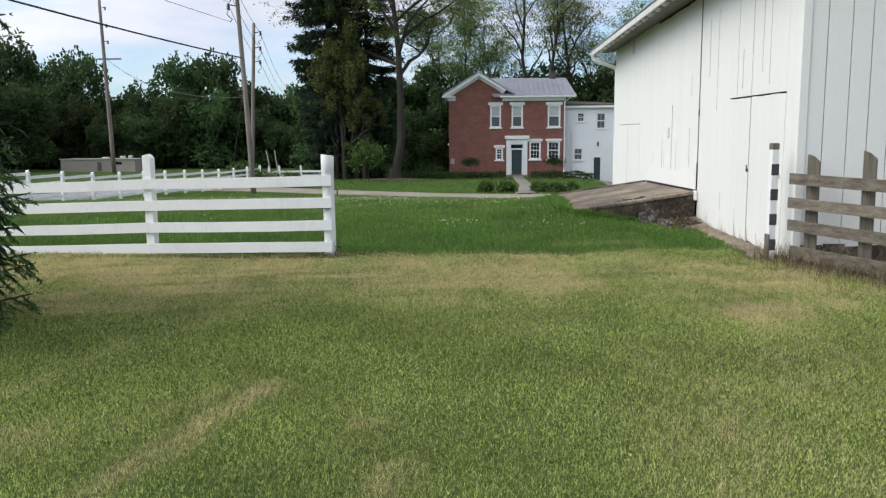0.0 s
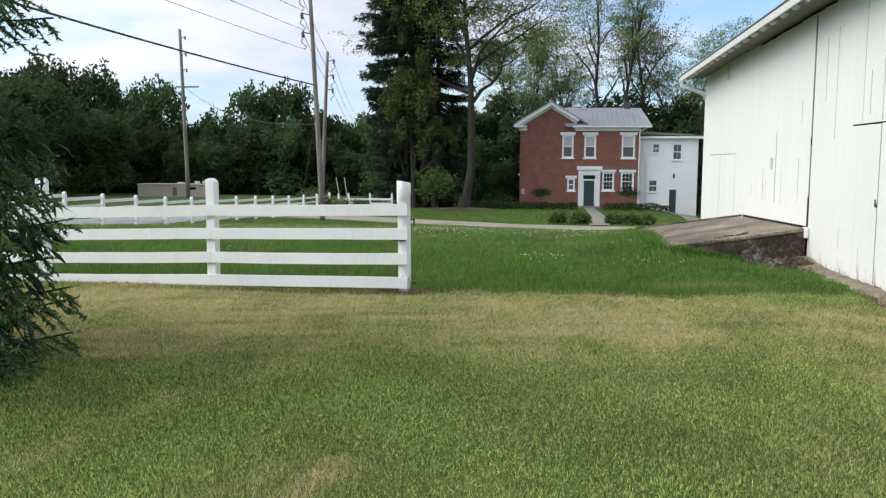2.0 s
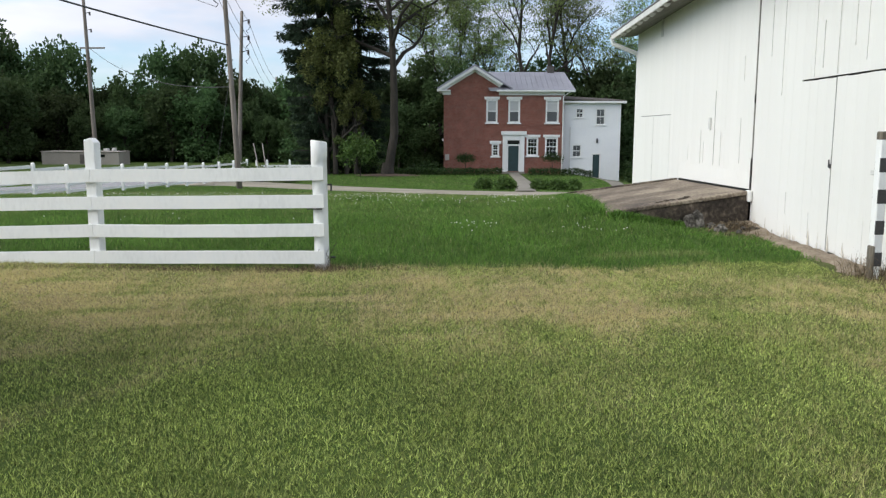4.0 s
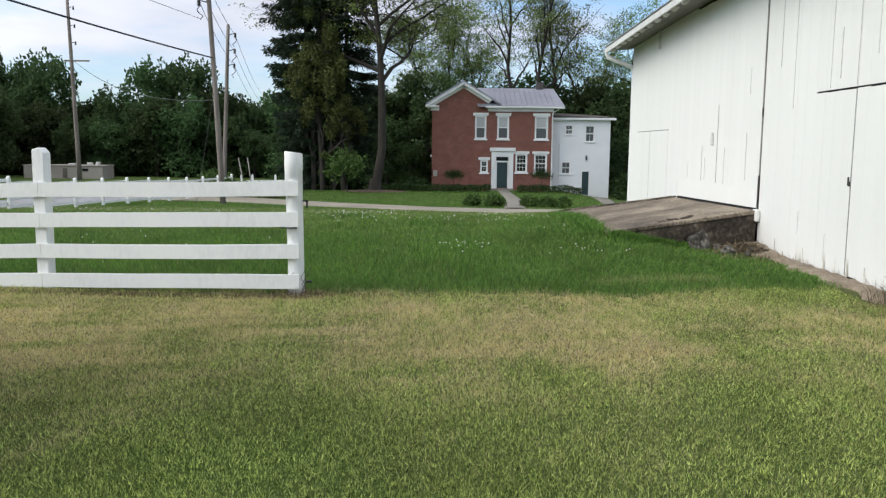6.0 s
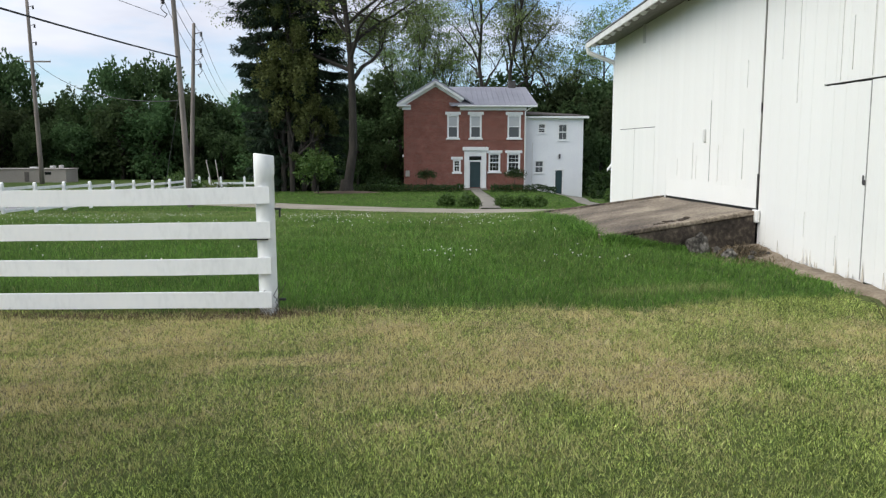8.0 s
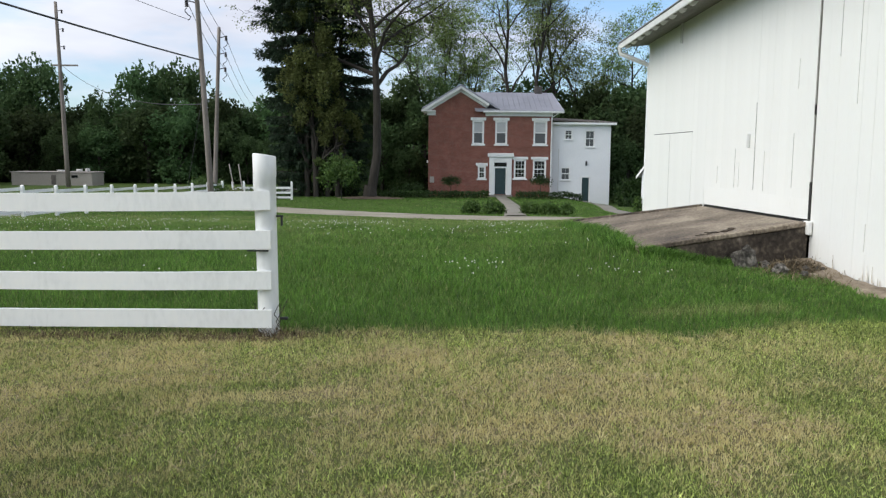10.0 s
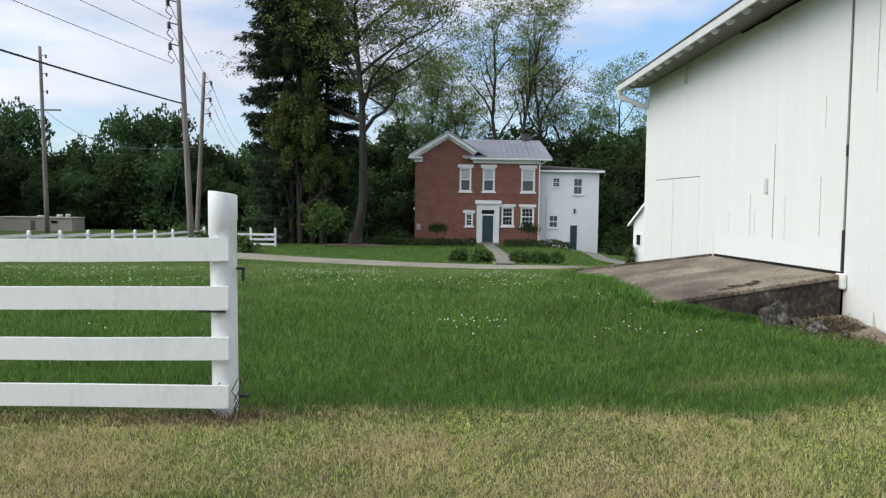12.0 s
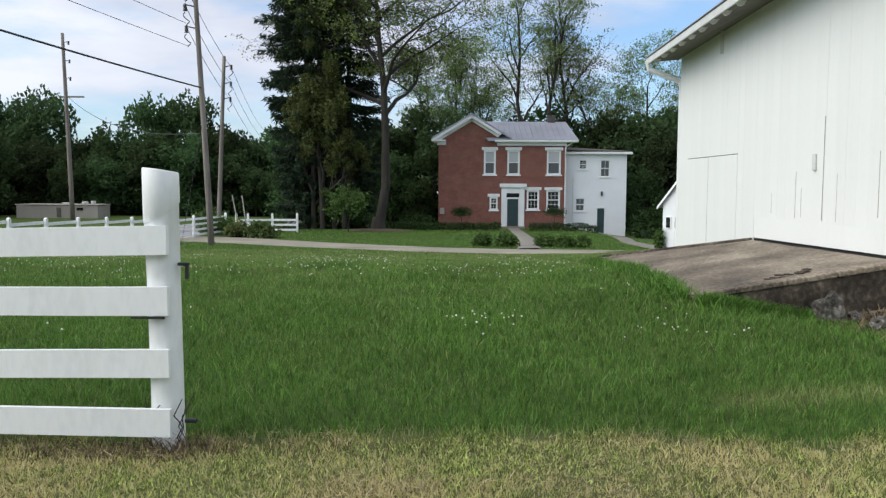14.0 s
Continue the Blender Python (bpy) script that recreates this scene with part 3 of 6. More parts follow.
for i in range(30):
    u = 0.1 + i * 0.3
    part("foundation_stone", boxed((u, -0.005, -0.25), (u + 0.29, 0.03, 0.14 + 0.02 * math.sin(i * 2.1)), 0.006), M["stained"], barn, "dark stained footing stone" if i == 0 else "")
bm = bmesh.new()
box(bm, (0.0085, 4.72, 0.49), (0.034, 9.10, 0.822))
for v_ in bm.verts:
    if v_.co.z < 0.6:
        v_.co.z += 0.0145 * (9.1 - v_.co.y)
part("sill_board", bm, M["barn"], barn, "wide white board under the ramp doors")
part("threshold_gap", boxed((0.036, 4.72, 0.40), (0.039, 9.1, 0.60)), M["dark_gap"], barn)
part("end_block", boxed((-0.06, 4.56, 0.36), (0.0, 4.73, 0.54), 0.012), M["barn"], barn)
part("crack", boxed((-0.006, 4.665, 0.56), (0.03, 4.72, 1.05), 0.004), M["dark_gap"], barn, "black gap between the boards")
part("crack", boxed((-0.002, 4.675, 1.92), (0.03, 4.71, 2.06), 0.004), M["dark_gap"], barn)
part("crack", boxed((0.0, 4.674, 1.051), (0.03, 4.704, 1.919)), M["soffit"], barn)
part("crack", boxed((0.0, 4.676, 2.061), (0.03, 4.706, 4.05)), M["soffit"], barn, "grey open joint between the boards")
bm = bmesh.new()
for k in range(70):
    u = rng.uniform(0.05, 4.5)
    h = rng.uniform(0.02, 0.10) if k % 5 else rng.uniform(0.1, 0.26)
    w = rng.uniform(0.015, 0.06)
    prism(bm, [(u, CUT_LOW - 0.05), (u + w, CUT_LOW - 0.05), (u + w * 0.6, CUT_LOW + h)], 0, 0.004)
bmesh.ops.rotate(bm, verts=bm.verts, matrix=Matrix.Rotation(radians(90), 3, "Z"))
bmesh.ops.translate(bm, verts=bm.verts, vec=(-0.008, 0, 0))
tagged(part("rot_patches", bm, M["barn_dirty"], barn, "rotted feet of the boards"), kind="stuff")
# open splits between shrunken boards
for u, z0, z1, w in ((6.71, 0.86, 2.2, 0.006), (8.40, 0.90, 1.20, 0.004), (7.55, 0.86, 1.50, 0.004), (7.36, 0.88, 1.28, 0.002), (6.32, 0.86, 1.46, 0.002), (5.31, 0.95, 1.7, 0.002), (5.25, 2.3, 2.7, 0.003),
                     (3.62, 2.0, 3.7, 0.003), (3.25, 0.3, 0.62, 0.004), (2.30, 2.3, 2.9, 0.003), (1.45, 2.5, 3.8, 0.003), (0.95, 0.1, 0.5, 0.005), (2.45, 0.05, 0.4, 0.004),
                     (4.1, 2.6, 3.6, 0.003), (2.55, 2.2, 3.9, 0.004), (1.88, 2.2, 4.0, 0.005), (1.15, 2.3, 3.9, 0.004), (1.875, -0.02, 2.15, 0.010), (11.5, 0.15, 1.82, 0.006)):
    fine = w < 0.0055 or z1 - z0 < 0.9
    w = w * 0.6 if fine else w
    part("split", boxed((0.001, u - w / 2, z0), (0.02, u + w / 2, z1)), M["paint_crack" if fine else "grey_gap"], barn)
# door furniture
bm = bmesh.new()
box(bm, (-0.02, 1.865, 1.02), (0.0, 1.90, 1.08), 0.006)
box(bm, (-0.03, 1.877, 1.03), (-0.012, 1.891, 1.13), 0.004)
part("latch", bm, M["insulator"], barn, "dark iron door latch")
for u, z in ((6.95, 1.62),):
    bm = bmesh.new()
    box(bm, (-0.03, u - 0.035, z - 0.11), (0.01, u + 0.035, z + 0.11), 0.01)
    part("door_pull", bm, M["shade_trim"], barn, "grey wooden door pull")
part("hinge_strap", boxed((-0.02, 0.55, 1.0), (0.0, 0.82, 1.05), 0.006), M["shade_trim"], barn)
part("bracket", boxed((-0.05, B1 - B0 - 2.75, 3.62), (0.0, B1 - B0 - 2.70, 4.05), 0.008), M["shade_trim"], barn, "thin upright strip below the eave")
# roof: eave overhang on the door side, with shaped rafter tails
half = (BB - BX) / 2
pitch = (RZ - EZ) / half
OV = 0.62
ez = 3.91
roof = bmesh.new()
prism(roof, [(-OV, ez + 0.03), (half, RZ + 0.05), (BB - BX + OV, ez + 0.03), (BB - BX + OV, ez + 0.08), (half, RZ + 0.10), (-OV, ez + 0.08)], -0.45, B1 - B0 + 0.29)
roof_ob = part("roof", tilted(roof), M["metal_roof"], barn, "grey metal roof with deep overhang")
part("fascia", tilted(boxed((-OV - 0.035, -0.46, ez - 0.06), (-OV - 0.003, B1 - B0 + 0.30, ez + 0.07), 0.006)), M["shade_trim"], barn, "white eave board")
part("drip_edge", tilted(boxed((-OV - 0.06, -0.47, ez + 0.082), (-OV + 0.05, B1 - B0 + 0.31, ez + 0.098), 0.003)), M["metal_roof"], barn, "thin grey metal drip edge")
# underside of the overhang, darkened in colour as if in shade
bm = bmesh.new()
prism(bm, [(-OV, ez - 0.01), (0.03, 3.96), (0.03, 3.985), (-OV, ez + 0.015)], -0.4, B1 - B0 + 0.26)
part("soffit", tilted(bm), M["soffit"], barn, "eave underside, its shade put into the grey")
tail = bmesh.new()
prof = [(0.012, 0.0), (0.014, -0.035), (0.035, -0.066), (0.075, -0.078), (0.115, -0.062), (0.14, -0.025), (0.16, 0.0)]
prism(tail, prof, -0.03, 0.03)
tail_mesh = mesh_of("rafter_tail", tail, M["white"])
for i in range(22):
    ob = part("rafter_tail", tail_mesh, None, barn, "scalloped white rafter end" if i == 0 else "")
    ob.location = (-OV, 0.28 + i * 0.625, ez - 0.008 + eave_rise(0.28 + i * 0.625))
spout = pipe([(-OV - 0.03, B1 - B0 + 0.22, ez + 0.02), (-OV + 0.02, B1 - B0 + 0.24, ez - 0.16), (0.02, B1 - B0 + 0.12, ez - 0.42), (0.06, B1 - B0 + 0.10, ez - 0.55), (0.06, B1 - B0 + 0.10, 0.0)], 0.055)
part("downspout", spout, M["white"], barn, "white downspout at the far corner")


# ---- ramp, apron, stones ----
ramp = thing("barn_ramp", (5, 6.5, 0), 0, "stained concrete ramp rising to the barn doors", "ramp")
A, Bq, C, D = Vector((3.84, 4.12, 0.235)), Vector((6.20, 4.74, 0.52)), Vector((6.20, 9.16, 0.45)), Vector((4.20, 11.2, -0.02))
off = Vector((5, 6.5, 0))
bm = bmesh.new()
grid = []
for i in range(9):
    row = []
    for j in range(9):
        s, t = i / 8, j / 8
        p = (A * (1 - s) + Bq * s) * (1 - t) + (D * (1 - s) + C * s) * t - off
        p.z += 0.012 * noise.noise((p.x * 2, p.y * 2, 0))
        row.append(bm.verts.new(p))
    grid.append(row)
for i in range(8):
    for j in range(8):
        bm.faces.new((grid[i][j], grid[i + 1][j], grid[i + 1][j + 1], grid[i][j + 1]))
part("deck", bm, M["concrete"], ramp, "worn brown concrete ramp deck", True)
# side wall: stains, and the shade of this face put into darker concrete
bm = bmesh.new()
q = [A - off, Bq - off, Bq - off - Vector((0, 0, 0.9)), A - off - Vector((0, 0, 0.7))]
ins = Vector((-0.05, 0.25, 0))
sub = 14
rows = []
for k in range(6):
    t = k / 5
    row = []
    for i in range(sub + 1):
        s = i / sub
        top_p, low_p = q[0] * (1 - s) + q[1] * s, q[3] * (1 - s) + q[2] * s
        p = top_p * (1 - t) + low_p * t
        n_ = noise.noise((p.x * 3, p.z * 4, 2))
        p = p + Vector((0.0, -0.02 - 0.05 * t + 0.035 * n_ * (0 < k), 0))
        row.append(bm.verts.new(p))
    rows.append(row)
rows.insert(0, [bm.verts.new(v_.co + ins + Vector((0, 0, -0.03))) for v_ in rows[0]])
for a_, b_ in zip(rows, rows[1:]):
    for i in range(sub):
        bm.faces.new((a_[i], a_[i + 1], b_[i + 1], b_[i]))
part("side_wall", bm, M["stained"], ramp, "stained side wall, darkened for its shade", True)
bm = bmesh.new()
for s0, s1 in ((0.0, 0.18), (0.185, 0.42), (0.425, 0.66), (0.665, 0.99)):
    p0, p1 = A * (1 - s0) + Bq * s0 - off, A * (1 - s1) + Bq * s1 - off
    m_ = Matrix.Translation(p0) @ (p1 - p0).to_track_quat("X", "Z").to_matrix().to_4x4()
    box(bm, (0, -0.05, -0.05), ((p1 - p0).length, 0.10, 0.012), 0.012, m_)
part("near_kerb", bm, M["concrete"], ramp, "chipped concrete edge")
p0, p1 = D - off, C - off
m_ = Matrix.Translation(p0) @ (p1 - p0).to_track_quat("X", "Z").to_matrix().to_4x4()
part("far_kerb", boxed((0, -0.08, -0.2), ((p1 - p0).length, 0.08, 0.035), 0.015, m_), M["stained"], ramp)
bm = bmesh.new()
r2 = random.Random(3)
for k in range(9):
    s = 0.38 + 0.22 * k / 8
    p = A * (1 - s) + Bq * s - off + Vector((r2.uniform(-0.05, 0.05), 0.12 + 0.03 * k + r2.uniform(-0.05, 0.05), 0.012))
    bmesh.ops.create_icosphere(bm, subdivisions=1, radius=0.04, matrix=Matrix.Translation(p) @ Matrix.Diagonal((1.6, 0.7, 0.3, 1)))
tagged(part("spalled_spots", bm, M["stained"], ramp, "dark broken spots along the edge"), kind="stuff")

v, f = [], []
for i in range(31):
    y = 0.35 + i * 0.14
    for j in range(5):
        x = 6.20 - j * 0.115 * (1 + 0.25 * math.sin(i * 0.9)) * (0.75 + 0.3 * (i > 22))
        v.append((x, y, gz(x, y) + (0.035 if j < 4 else -0.02) + (0.10 * max(0, (i - 22) / 8) * (1 - j / 5)) + 0.012 * math.sin(i * 2.3 + j)))
for i in range(30):
    for j in range(4):
        f.append((i * 5 + j, i * 5 + j + 1, i * 5 + j + 6, i * 5 + j + 5))
tagged(new("apron", fast_mesh("apron", v, f, M["apron"], smooth=True)), "bare dirt and broken concrete strip along the barn", "strip", kind="structure")


def stone(at, size, seed, label, squash=(1, 0.7, 0.9), rz=0.0):
    bm = bmesh.new()
    bmesh.ops.create_icosphere(bm, subdivisions=3, radius=1)
    for v_ in bm.verts:
        n_ = noise.noise(v_.co * 1.3 + Vector((seed * 3.1, 0, 0))) * 0.45 + noise.noise(v_.co * 3.5 + Vector((0, seed, 0))) * 0.16
        v_.co *= 1 + n_
        v_.co = Vector((v_.co.x * squash[0], v_.co.y * squash[1], v_.co.z * squash[2])) * size
    ob = part("stone", bm, M["rock"])
    ob.matrix_world = pose(*at, 0, 0, rz)
    return tagged(ob, label, "stone")


stone((5.22, 4.20, 0.05), 0.19, 1, "pale grey field stone leaning on the ramp wall", (0.8, 0.5, 1.05))
rs = random.Random(8)
for k in range(16):
    x, y = 5.75 + rs.uniform(-0.35, 0.4), 4.1 + rs.uniform(-0.7, 0.5)
    sz = rs.uniform(0.03, 0.085)
    tagged(stone((x, y, gz(x, y) + sz * 0.4 + 0.05), sz, 10 + k, "small rubble stone lying below the ramp", (1.2, 0.9, 0.7), rs.uniform(0, 90)), group="rubble by the ramp")


# ---- white board fence ----
def round_post(h, r, lean=0.0):
    """A roughly round post with a thicker collar at its head, the top cut flat and a little aslant."""
    bm = bmesh.new()
    rings = [(-0.3, 1.0), (0.3 * h, 0.97), (0.62 * h, 1.0), (0.845 * h, 1.03), (0.85 * h, 1.09), (h - 0.006, 1.08), (h, 1.03)]
    vs, sides = [], 20
    for z, k in rings:
        row = []
        for i in range(sides):
            a = i * 2 * math.pi / sides
            rr = r * k * (1 + 0.035 * noise.noise((math.cos(a) * 2, math.sin(a) * 2, z * 1.3)))
            slant = 0.012 * math.cos(a + 2.6) if z > h - 0.01 else (0.05 * math.cos(a - 0.5) if 0.8 * h < z < 0.9 * h else 0)
            row.append(bm.verts.new((rr * math.cos(a) + lean * z, rr * math.sin(a), z + slant)))
        vs.append(row)
    for a_, b_ in zip(vs, vs[1:]):
        for i in range(sides):
            bm.faces.new((a_[i], a_[(i + 1) % sides], b_[(i + 1) % sides], b_[i])).smooth = a_ is not vs[3] and b_ is not vs[-1]
    bm.faces.new(vs[-1])
    return bm


def square_post(h, s, slant=0.05):
    bm = bmesh.new()
    prism(bm, [(-s, -0.3), (s, -0.3), (s, h - slant), (s * 0.2, h), (-s, h - slant * 0.4)], -s, s)
    bmesh.ops.bevel(bm, geom=list(bm.edges), offset=0.008, segments=1, affect="EDGES")
    return bm


NEAR = [(0.075, 0.06), (-2.435, 0.29), (-4.87, 0.52), (-7.22, 0.76), (-9.64, 1.0)]
DROP = [0.0, -0.052, -0.125, -0.19, -0.25]
near_fence = thing("board_fence", (0, 0, 0), 0, "white painted four-board fence ending at a round post", "fence")
ob = part("post", round_post(1.365, 0.080, lean=-0.012), M["white"], near_fence, "thick round end post with a slanted top")
ob.location = (NEAR[0][0], NEAR[0][1], 0)
sq = mesh_of("post", square_post(1.38, 0.062), M["white"])
for x, y in NEAR[1:]:
    ob = part("post", sq, None, near_fence)
    ob.matrix_world = pose(x, y, gz(x, y) - 0.005, 0, 0, -7)
RAIL_Z = [(0.082, 0.218), (0.372, 0.508), (0.672, 0.810), (0.965, 1.103)]


def rail(bm, a, b, z0, z1, thick=0.028, sag=0.0, steps=6, bevel=0.005):
    """A board from a to b on edge, with a little sag and twist."""
    a, b = Vector((*a, 0)), Vector((*b, 0))
    n_ = Vector((-(b - a).y, (b - a).x, 0)).normalized() * thick / 2
    ring = []
    for i in range(steps + 1):
        t = i / steps
        p = a.lerp(b, t) + Vector((0, 0, -sag * 4 * t * (1 - t)))
        e = 0.004 * noise.noise((p.x * 3, p.y * 3, z0 * 9))
        ring.append([bm.verts.new(p + s * n_ + Vector((0, 0, z + e))) for s, z in ((-1, z0), (1, z0), (1, z1), (-1, z1))])
    bm.faces.new(ring[0])
    bm.faces.new(ring[-1][::-1])
    for r0, r1 in zip(ring, ring[1:]):
        for k in range(4):
            bm.faces.new((r0[k], r1[k], r1[(k + 1) % 4], r0[(k + 1) % 4]))
    return bm


for k, (z0, z1) in enumerate(RAIL_Z):
    for i in range(len(NEAR) - 1):
        (xa, ya), (xb, yb) = NEAR[i], NEAR[i + 1]
        ext = 0.045 if i == 0 else -0.004
        a = (xa + ext, ya - 0.098 if i == 0 else ya - 0.08)
        b = (xb, yb - 0.08)
        bm = rail(bmesh.new(), a, b, z0, z1, 0.028, 0.006 * (k % 2))
        for v_ in bm.verts:
            t = (v_.co.x - a[0]) / (b[0] - a[0])
            v_.co.z += DROP[i] * (1 - t) + DROP[i + 1] * t
        part("rail", bm, M["white"], near_fence)
part("split", boxed((-0.06, -0.045, 0.655), (0.10, -0.036, 0.666)), M["wire"], near_fence, "dark split under a board")
bm = bmesh.new()
box(bm, (0.145, 0.02, 0.905), (0.20, 0.045, 0.92), 0.004)
box(bm, (0.18, 0.02, 0.84), (0.195, 0.045, 0.92), 0.004)
part("gate_hinge", bm, M["wire"], near_fence, "dark iron gate pin")
part("gate_hinge", boxed((0.165, 0.02, 0.13), (0.225, 0.05, 0.15), 0.004), M["wire"], near_fence)
# wild vine at the foot of the end post
vine, p = [], None
rv = random.Random(4)
for k in range(7):
    p = Vector((0.09 + 0.09 * math.cos(k), 0.06 - 0.06 - 0.03 * math.sin(k), 0.0))
    for j in range(7):
        q = p + Vector((rv.uniform(-0.03, 0.03), rv.uniform(-0.015, 0.01), rv.uniform(0.02, 0.06)))
        vine.append((p, q, 0.003, 0.0025))
        p = q
v, f = tubes(vine, 4)
tagged(new("dry_vine", fast_mesh("dry_vine", v, f, M["dark_bark"])), "dry brown vine climbing the fence post", "vine")

# far fence along the road, then turning towards the house
far_fence = thing("road_fence", (0, 0, 0), 0, "long white board fence beside the road", "fence")
line = [(-19.1, 10.0)]
while line[-1][1] < 49:
    x, y = line[-1]
    line.append((x + 0.315, y + 2.42))
corner = line[-1]
fsq = mesh_of("post", square_post(1.42, 0.07, 0.12), M["white"])
for x, y in line:
    ob = part("post", fsq, None, far_fence)
    ob.matrix_world = pose(x, y, gz(x, y), 0, 0, 80)
for i in range(len(line) - 1):
    (xa, ya), (xb, yb) = line[i], line[i + 1]
    for z0, z1 in ((0.12, 0.25), (0.44, 0.57), (0.77, 0.90), (1.09, 1.23)):
        z = gz((xa + xb) / 2, (ya + yb) / 2)
        ob = part("rail", rail(bmesh.new(), (xa - 0.09, ya), (xb - 0.09, yb), z0, z1, 0.03, 0, 1), M["white"], far_fence)
        ob.location.z = z
end_fence = thing("board_fence", (0, 0, 0), 0, "white board fence behind shrubs at the drive", "fence")
line2 = [(corner[0] + 0.5, 52.0), (-12.6, 52.6), (-11.0, 53.0), (-9.3, 53.1)]
for x, y in line2:
    ob = part("post", fsq, None, end_fence)
    ob.matrix_world = pose(x, y, gz(x, y) - 0.05, 0, 0, 0)
for i in range(len(line2) - 1):
    for z0, z1 in ((0.12, 0.27), (0.46, 0.61), (0.80, 0.95)):
        z = gz(*line2[i])
        ob = part("rail", rail(bmesh.new(), (line2[i][0], line2[i][1] - 0.09), (line2[i + 1][0], line2[i + 1][1] - 0.09), z0, z1, 0.03, 0, 1), M["white"], end_fence)
        ob.location.z = z

# weathered corral fence beside the barn, and the banded post
wood_fence = thing("plank_fence", (0, 0, 0), 0, "weathered grey plank fence in front of the barn end", "fence")
WA, WB = Vector((6.12, -0.02)), Vector((7.6, -3.6))
wd = (WB - WA).normalized()
nrm = Vector((-wd.y, wd.x))
for k, (s, h) in enumerate(((0.34, 1.44), (1.19, 1.50), (2.3, 1.4), (3.5, 1.42))):
    p = WA + wd * s
    bm = bmesh.new()
    prism(bm, [(-0.075, -0.3), (0.075, -0.3), (0.075, h - 0.10), (0.0, h - 0.03), (-0.075, h)], -0.05, 0.05)
    bmesh.ops.bevel(bm, geom=list(bm.edges), offset=0.01, segments=1, affect="EDGES")
    ob = part("post", bm, M["old_post"], wood_fence)
    ob.matrix_world = pose(p.x + nrm.x * 0.02 + 0.05, p.y + 0.05, -0.09, 0, 0, -25)
for z0, z1, over in ((1.02, 1.16, -0.08), (0.715, 0.85, -0.07), (0.42, 0.56, -0.08), (0.07, 0.23, -0.14)):
    a, b = WA - wd * over - nrm * 0.06, WB - nrm * 0.06
    bm = rail(bmesh.new(), a, b, z0, z1, 0.035, 0.015, 10)
    bmesh.ops.bevel(bm, geom=[e for e in bm.edges if len(e.link_faces) == 2 and e.calc_face_angle(0) > 1], offset=0.006, segments=1, affect="EDGES")
    ob = part("plank", bm, M["old_wood"], wood_fence)
    ob.location.z = -0.06

banded = thing("marker_post", (5.98, 0.18, -0.1), 3, "white wooden post with dark bands beside the barn", "post")
part("shaft", boxed((-0.05, -0.05, -0.3), (0.05, 0.05, 1.58), 0.012), M["white"], banded)
for z in (0.16, 0.50, 0.83, 1.16):
    part("band", boxed((-0.044, -0.054, z), (0.0545, 0.054, z + 0.15), 0.004), M["band"], banded, "dark painted band")
part("cap", boxed((-0.052, -0.052, 1.49), (0.052, 0.052, 1.585), 0.012), M["old_post"], banded, "grey worn top")
part("rotten_foot", boxed((-0.062, -0.056, -0.05), (-0.02, 0.05, 0.38), 0.012), M["old_post"], banded, "bare grey wood at the foot")


# ---- brick house ----
HY = 61.0
HB = -2.15
house = thing("brick_house", (5.4, HY, HB), 0, "two-storey red brick house with white trim and metal roof", "house")
inv = house.matrix_world.inverted()


def hpart(name, bm, mat, label="", parent=None, smooth=False):
    """A part given in world places, hung under the house."""
    if parent is None or parent == house:
        bmesh.ops.transform(bm, matrix=inv, verts=bm.verts)
        return part(name, bm, mat, house, label, smooth)
    bmesh.ops.transform(bm, matrix=(inv if parent.parent == house else parent.matrix_world.inverted()), verts=bm.verts)
    return part(name, bm, mat, parent, label, smooth)


HX0, HX1, GX1, EAVE = 0.37, 10.34, 5.0, 4.62


def wall_with_holes(x0, x1, z0, z1, holes, y0, y1):
    """A wall of bricks round its openings, made of upright and level strips."""
    bm = bmesh.new()
    cuts = sorted({x0, x1, *[h[0] for h in holes], *[h[1] for h in holes]})
    for a, b in zip(cuts, cuts[1:]):
        mid = (a + b) / 2
        inside = sorted([(h[2], h[3]) for h in holes if h[0] < mid < h[1]])
        z = z0
        for lo, hi in inside:
            if lo > z:
                box(bm, (a, y0, z), (b, y1, lo))
            z = hi
        box(bm, (a, y0, z), (b, y1, z1))
    bmesh.ops.remove_doubles(bm, verts=bm.verts, dist=0.0005)
    return bm


UP = [(3.92, 4.86), (5.76, 6.74), (8.86, 9.96)]
holes = [(a, b, 2.08, 3.98) for a, b in UP] + [(7.32, 8.30, -0.66, 0.88), (8.86, 9.94, -0.66, 0.88), (4.40, 5.04, -0.70, 0.34), (5.62, 6.84, -1.95, 0.92)]
hpart("front_wall", wall_with_holes(HX0, HX1, HB - 0.3, EAVE + 0.1, holes, HY, HY + 0.3), M["brick"], "red brick front")
hpart("side_wall", boxed((HX0, HY + 0.3, HB - 0.3), (HX0 + 0.3, HY + 9, EAVE)), M["brick"])
hpart("side_wall", boxed((HX1 - 0.3, HY + 0.3, HB - 0.3), (HX1, HY + 9, EAVE)), M["brick"])
hpart("rear_wall", boxed((HX0, HY + 9, HB - 0.3), (HX1, HY + 9.3, EAVE)), M["brick"])
bm = bmesh.new()
prism(bm, [(HX0, EAVE + 0.1), (GX1 + 0.3, EAVE + 0.1), (2.95, 6.42)], HY, HY + 0.3)
hpart("gable", bm, M["brick"])
hpart("interior", boxed((HX0 + 0.4, HY + 0.6, HB), (HX1 - 0.4, HY + 0.7, EAVE)), M["dark_gap"])

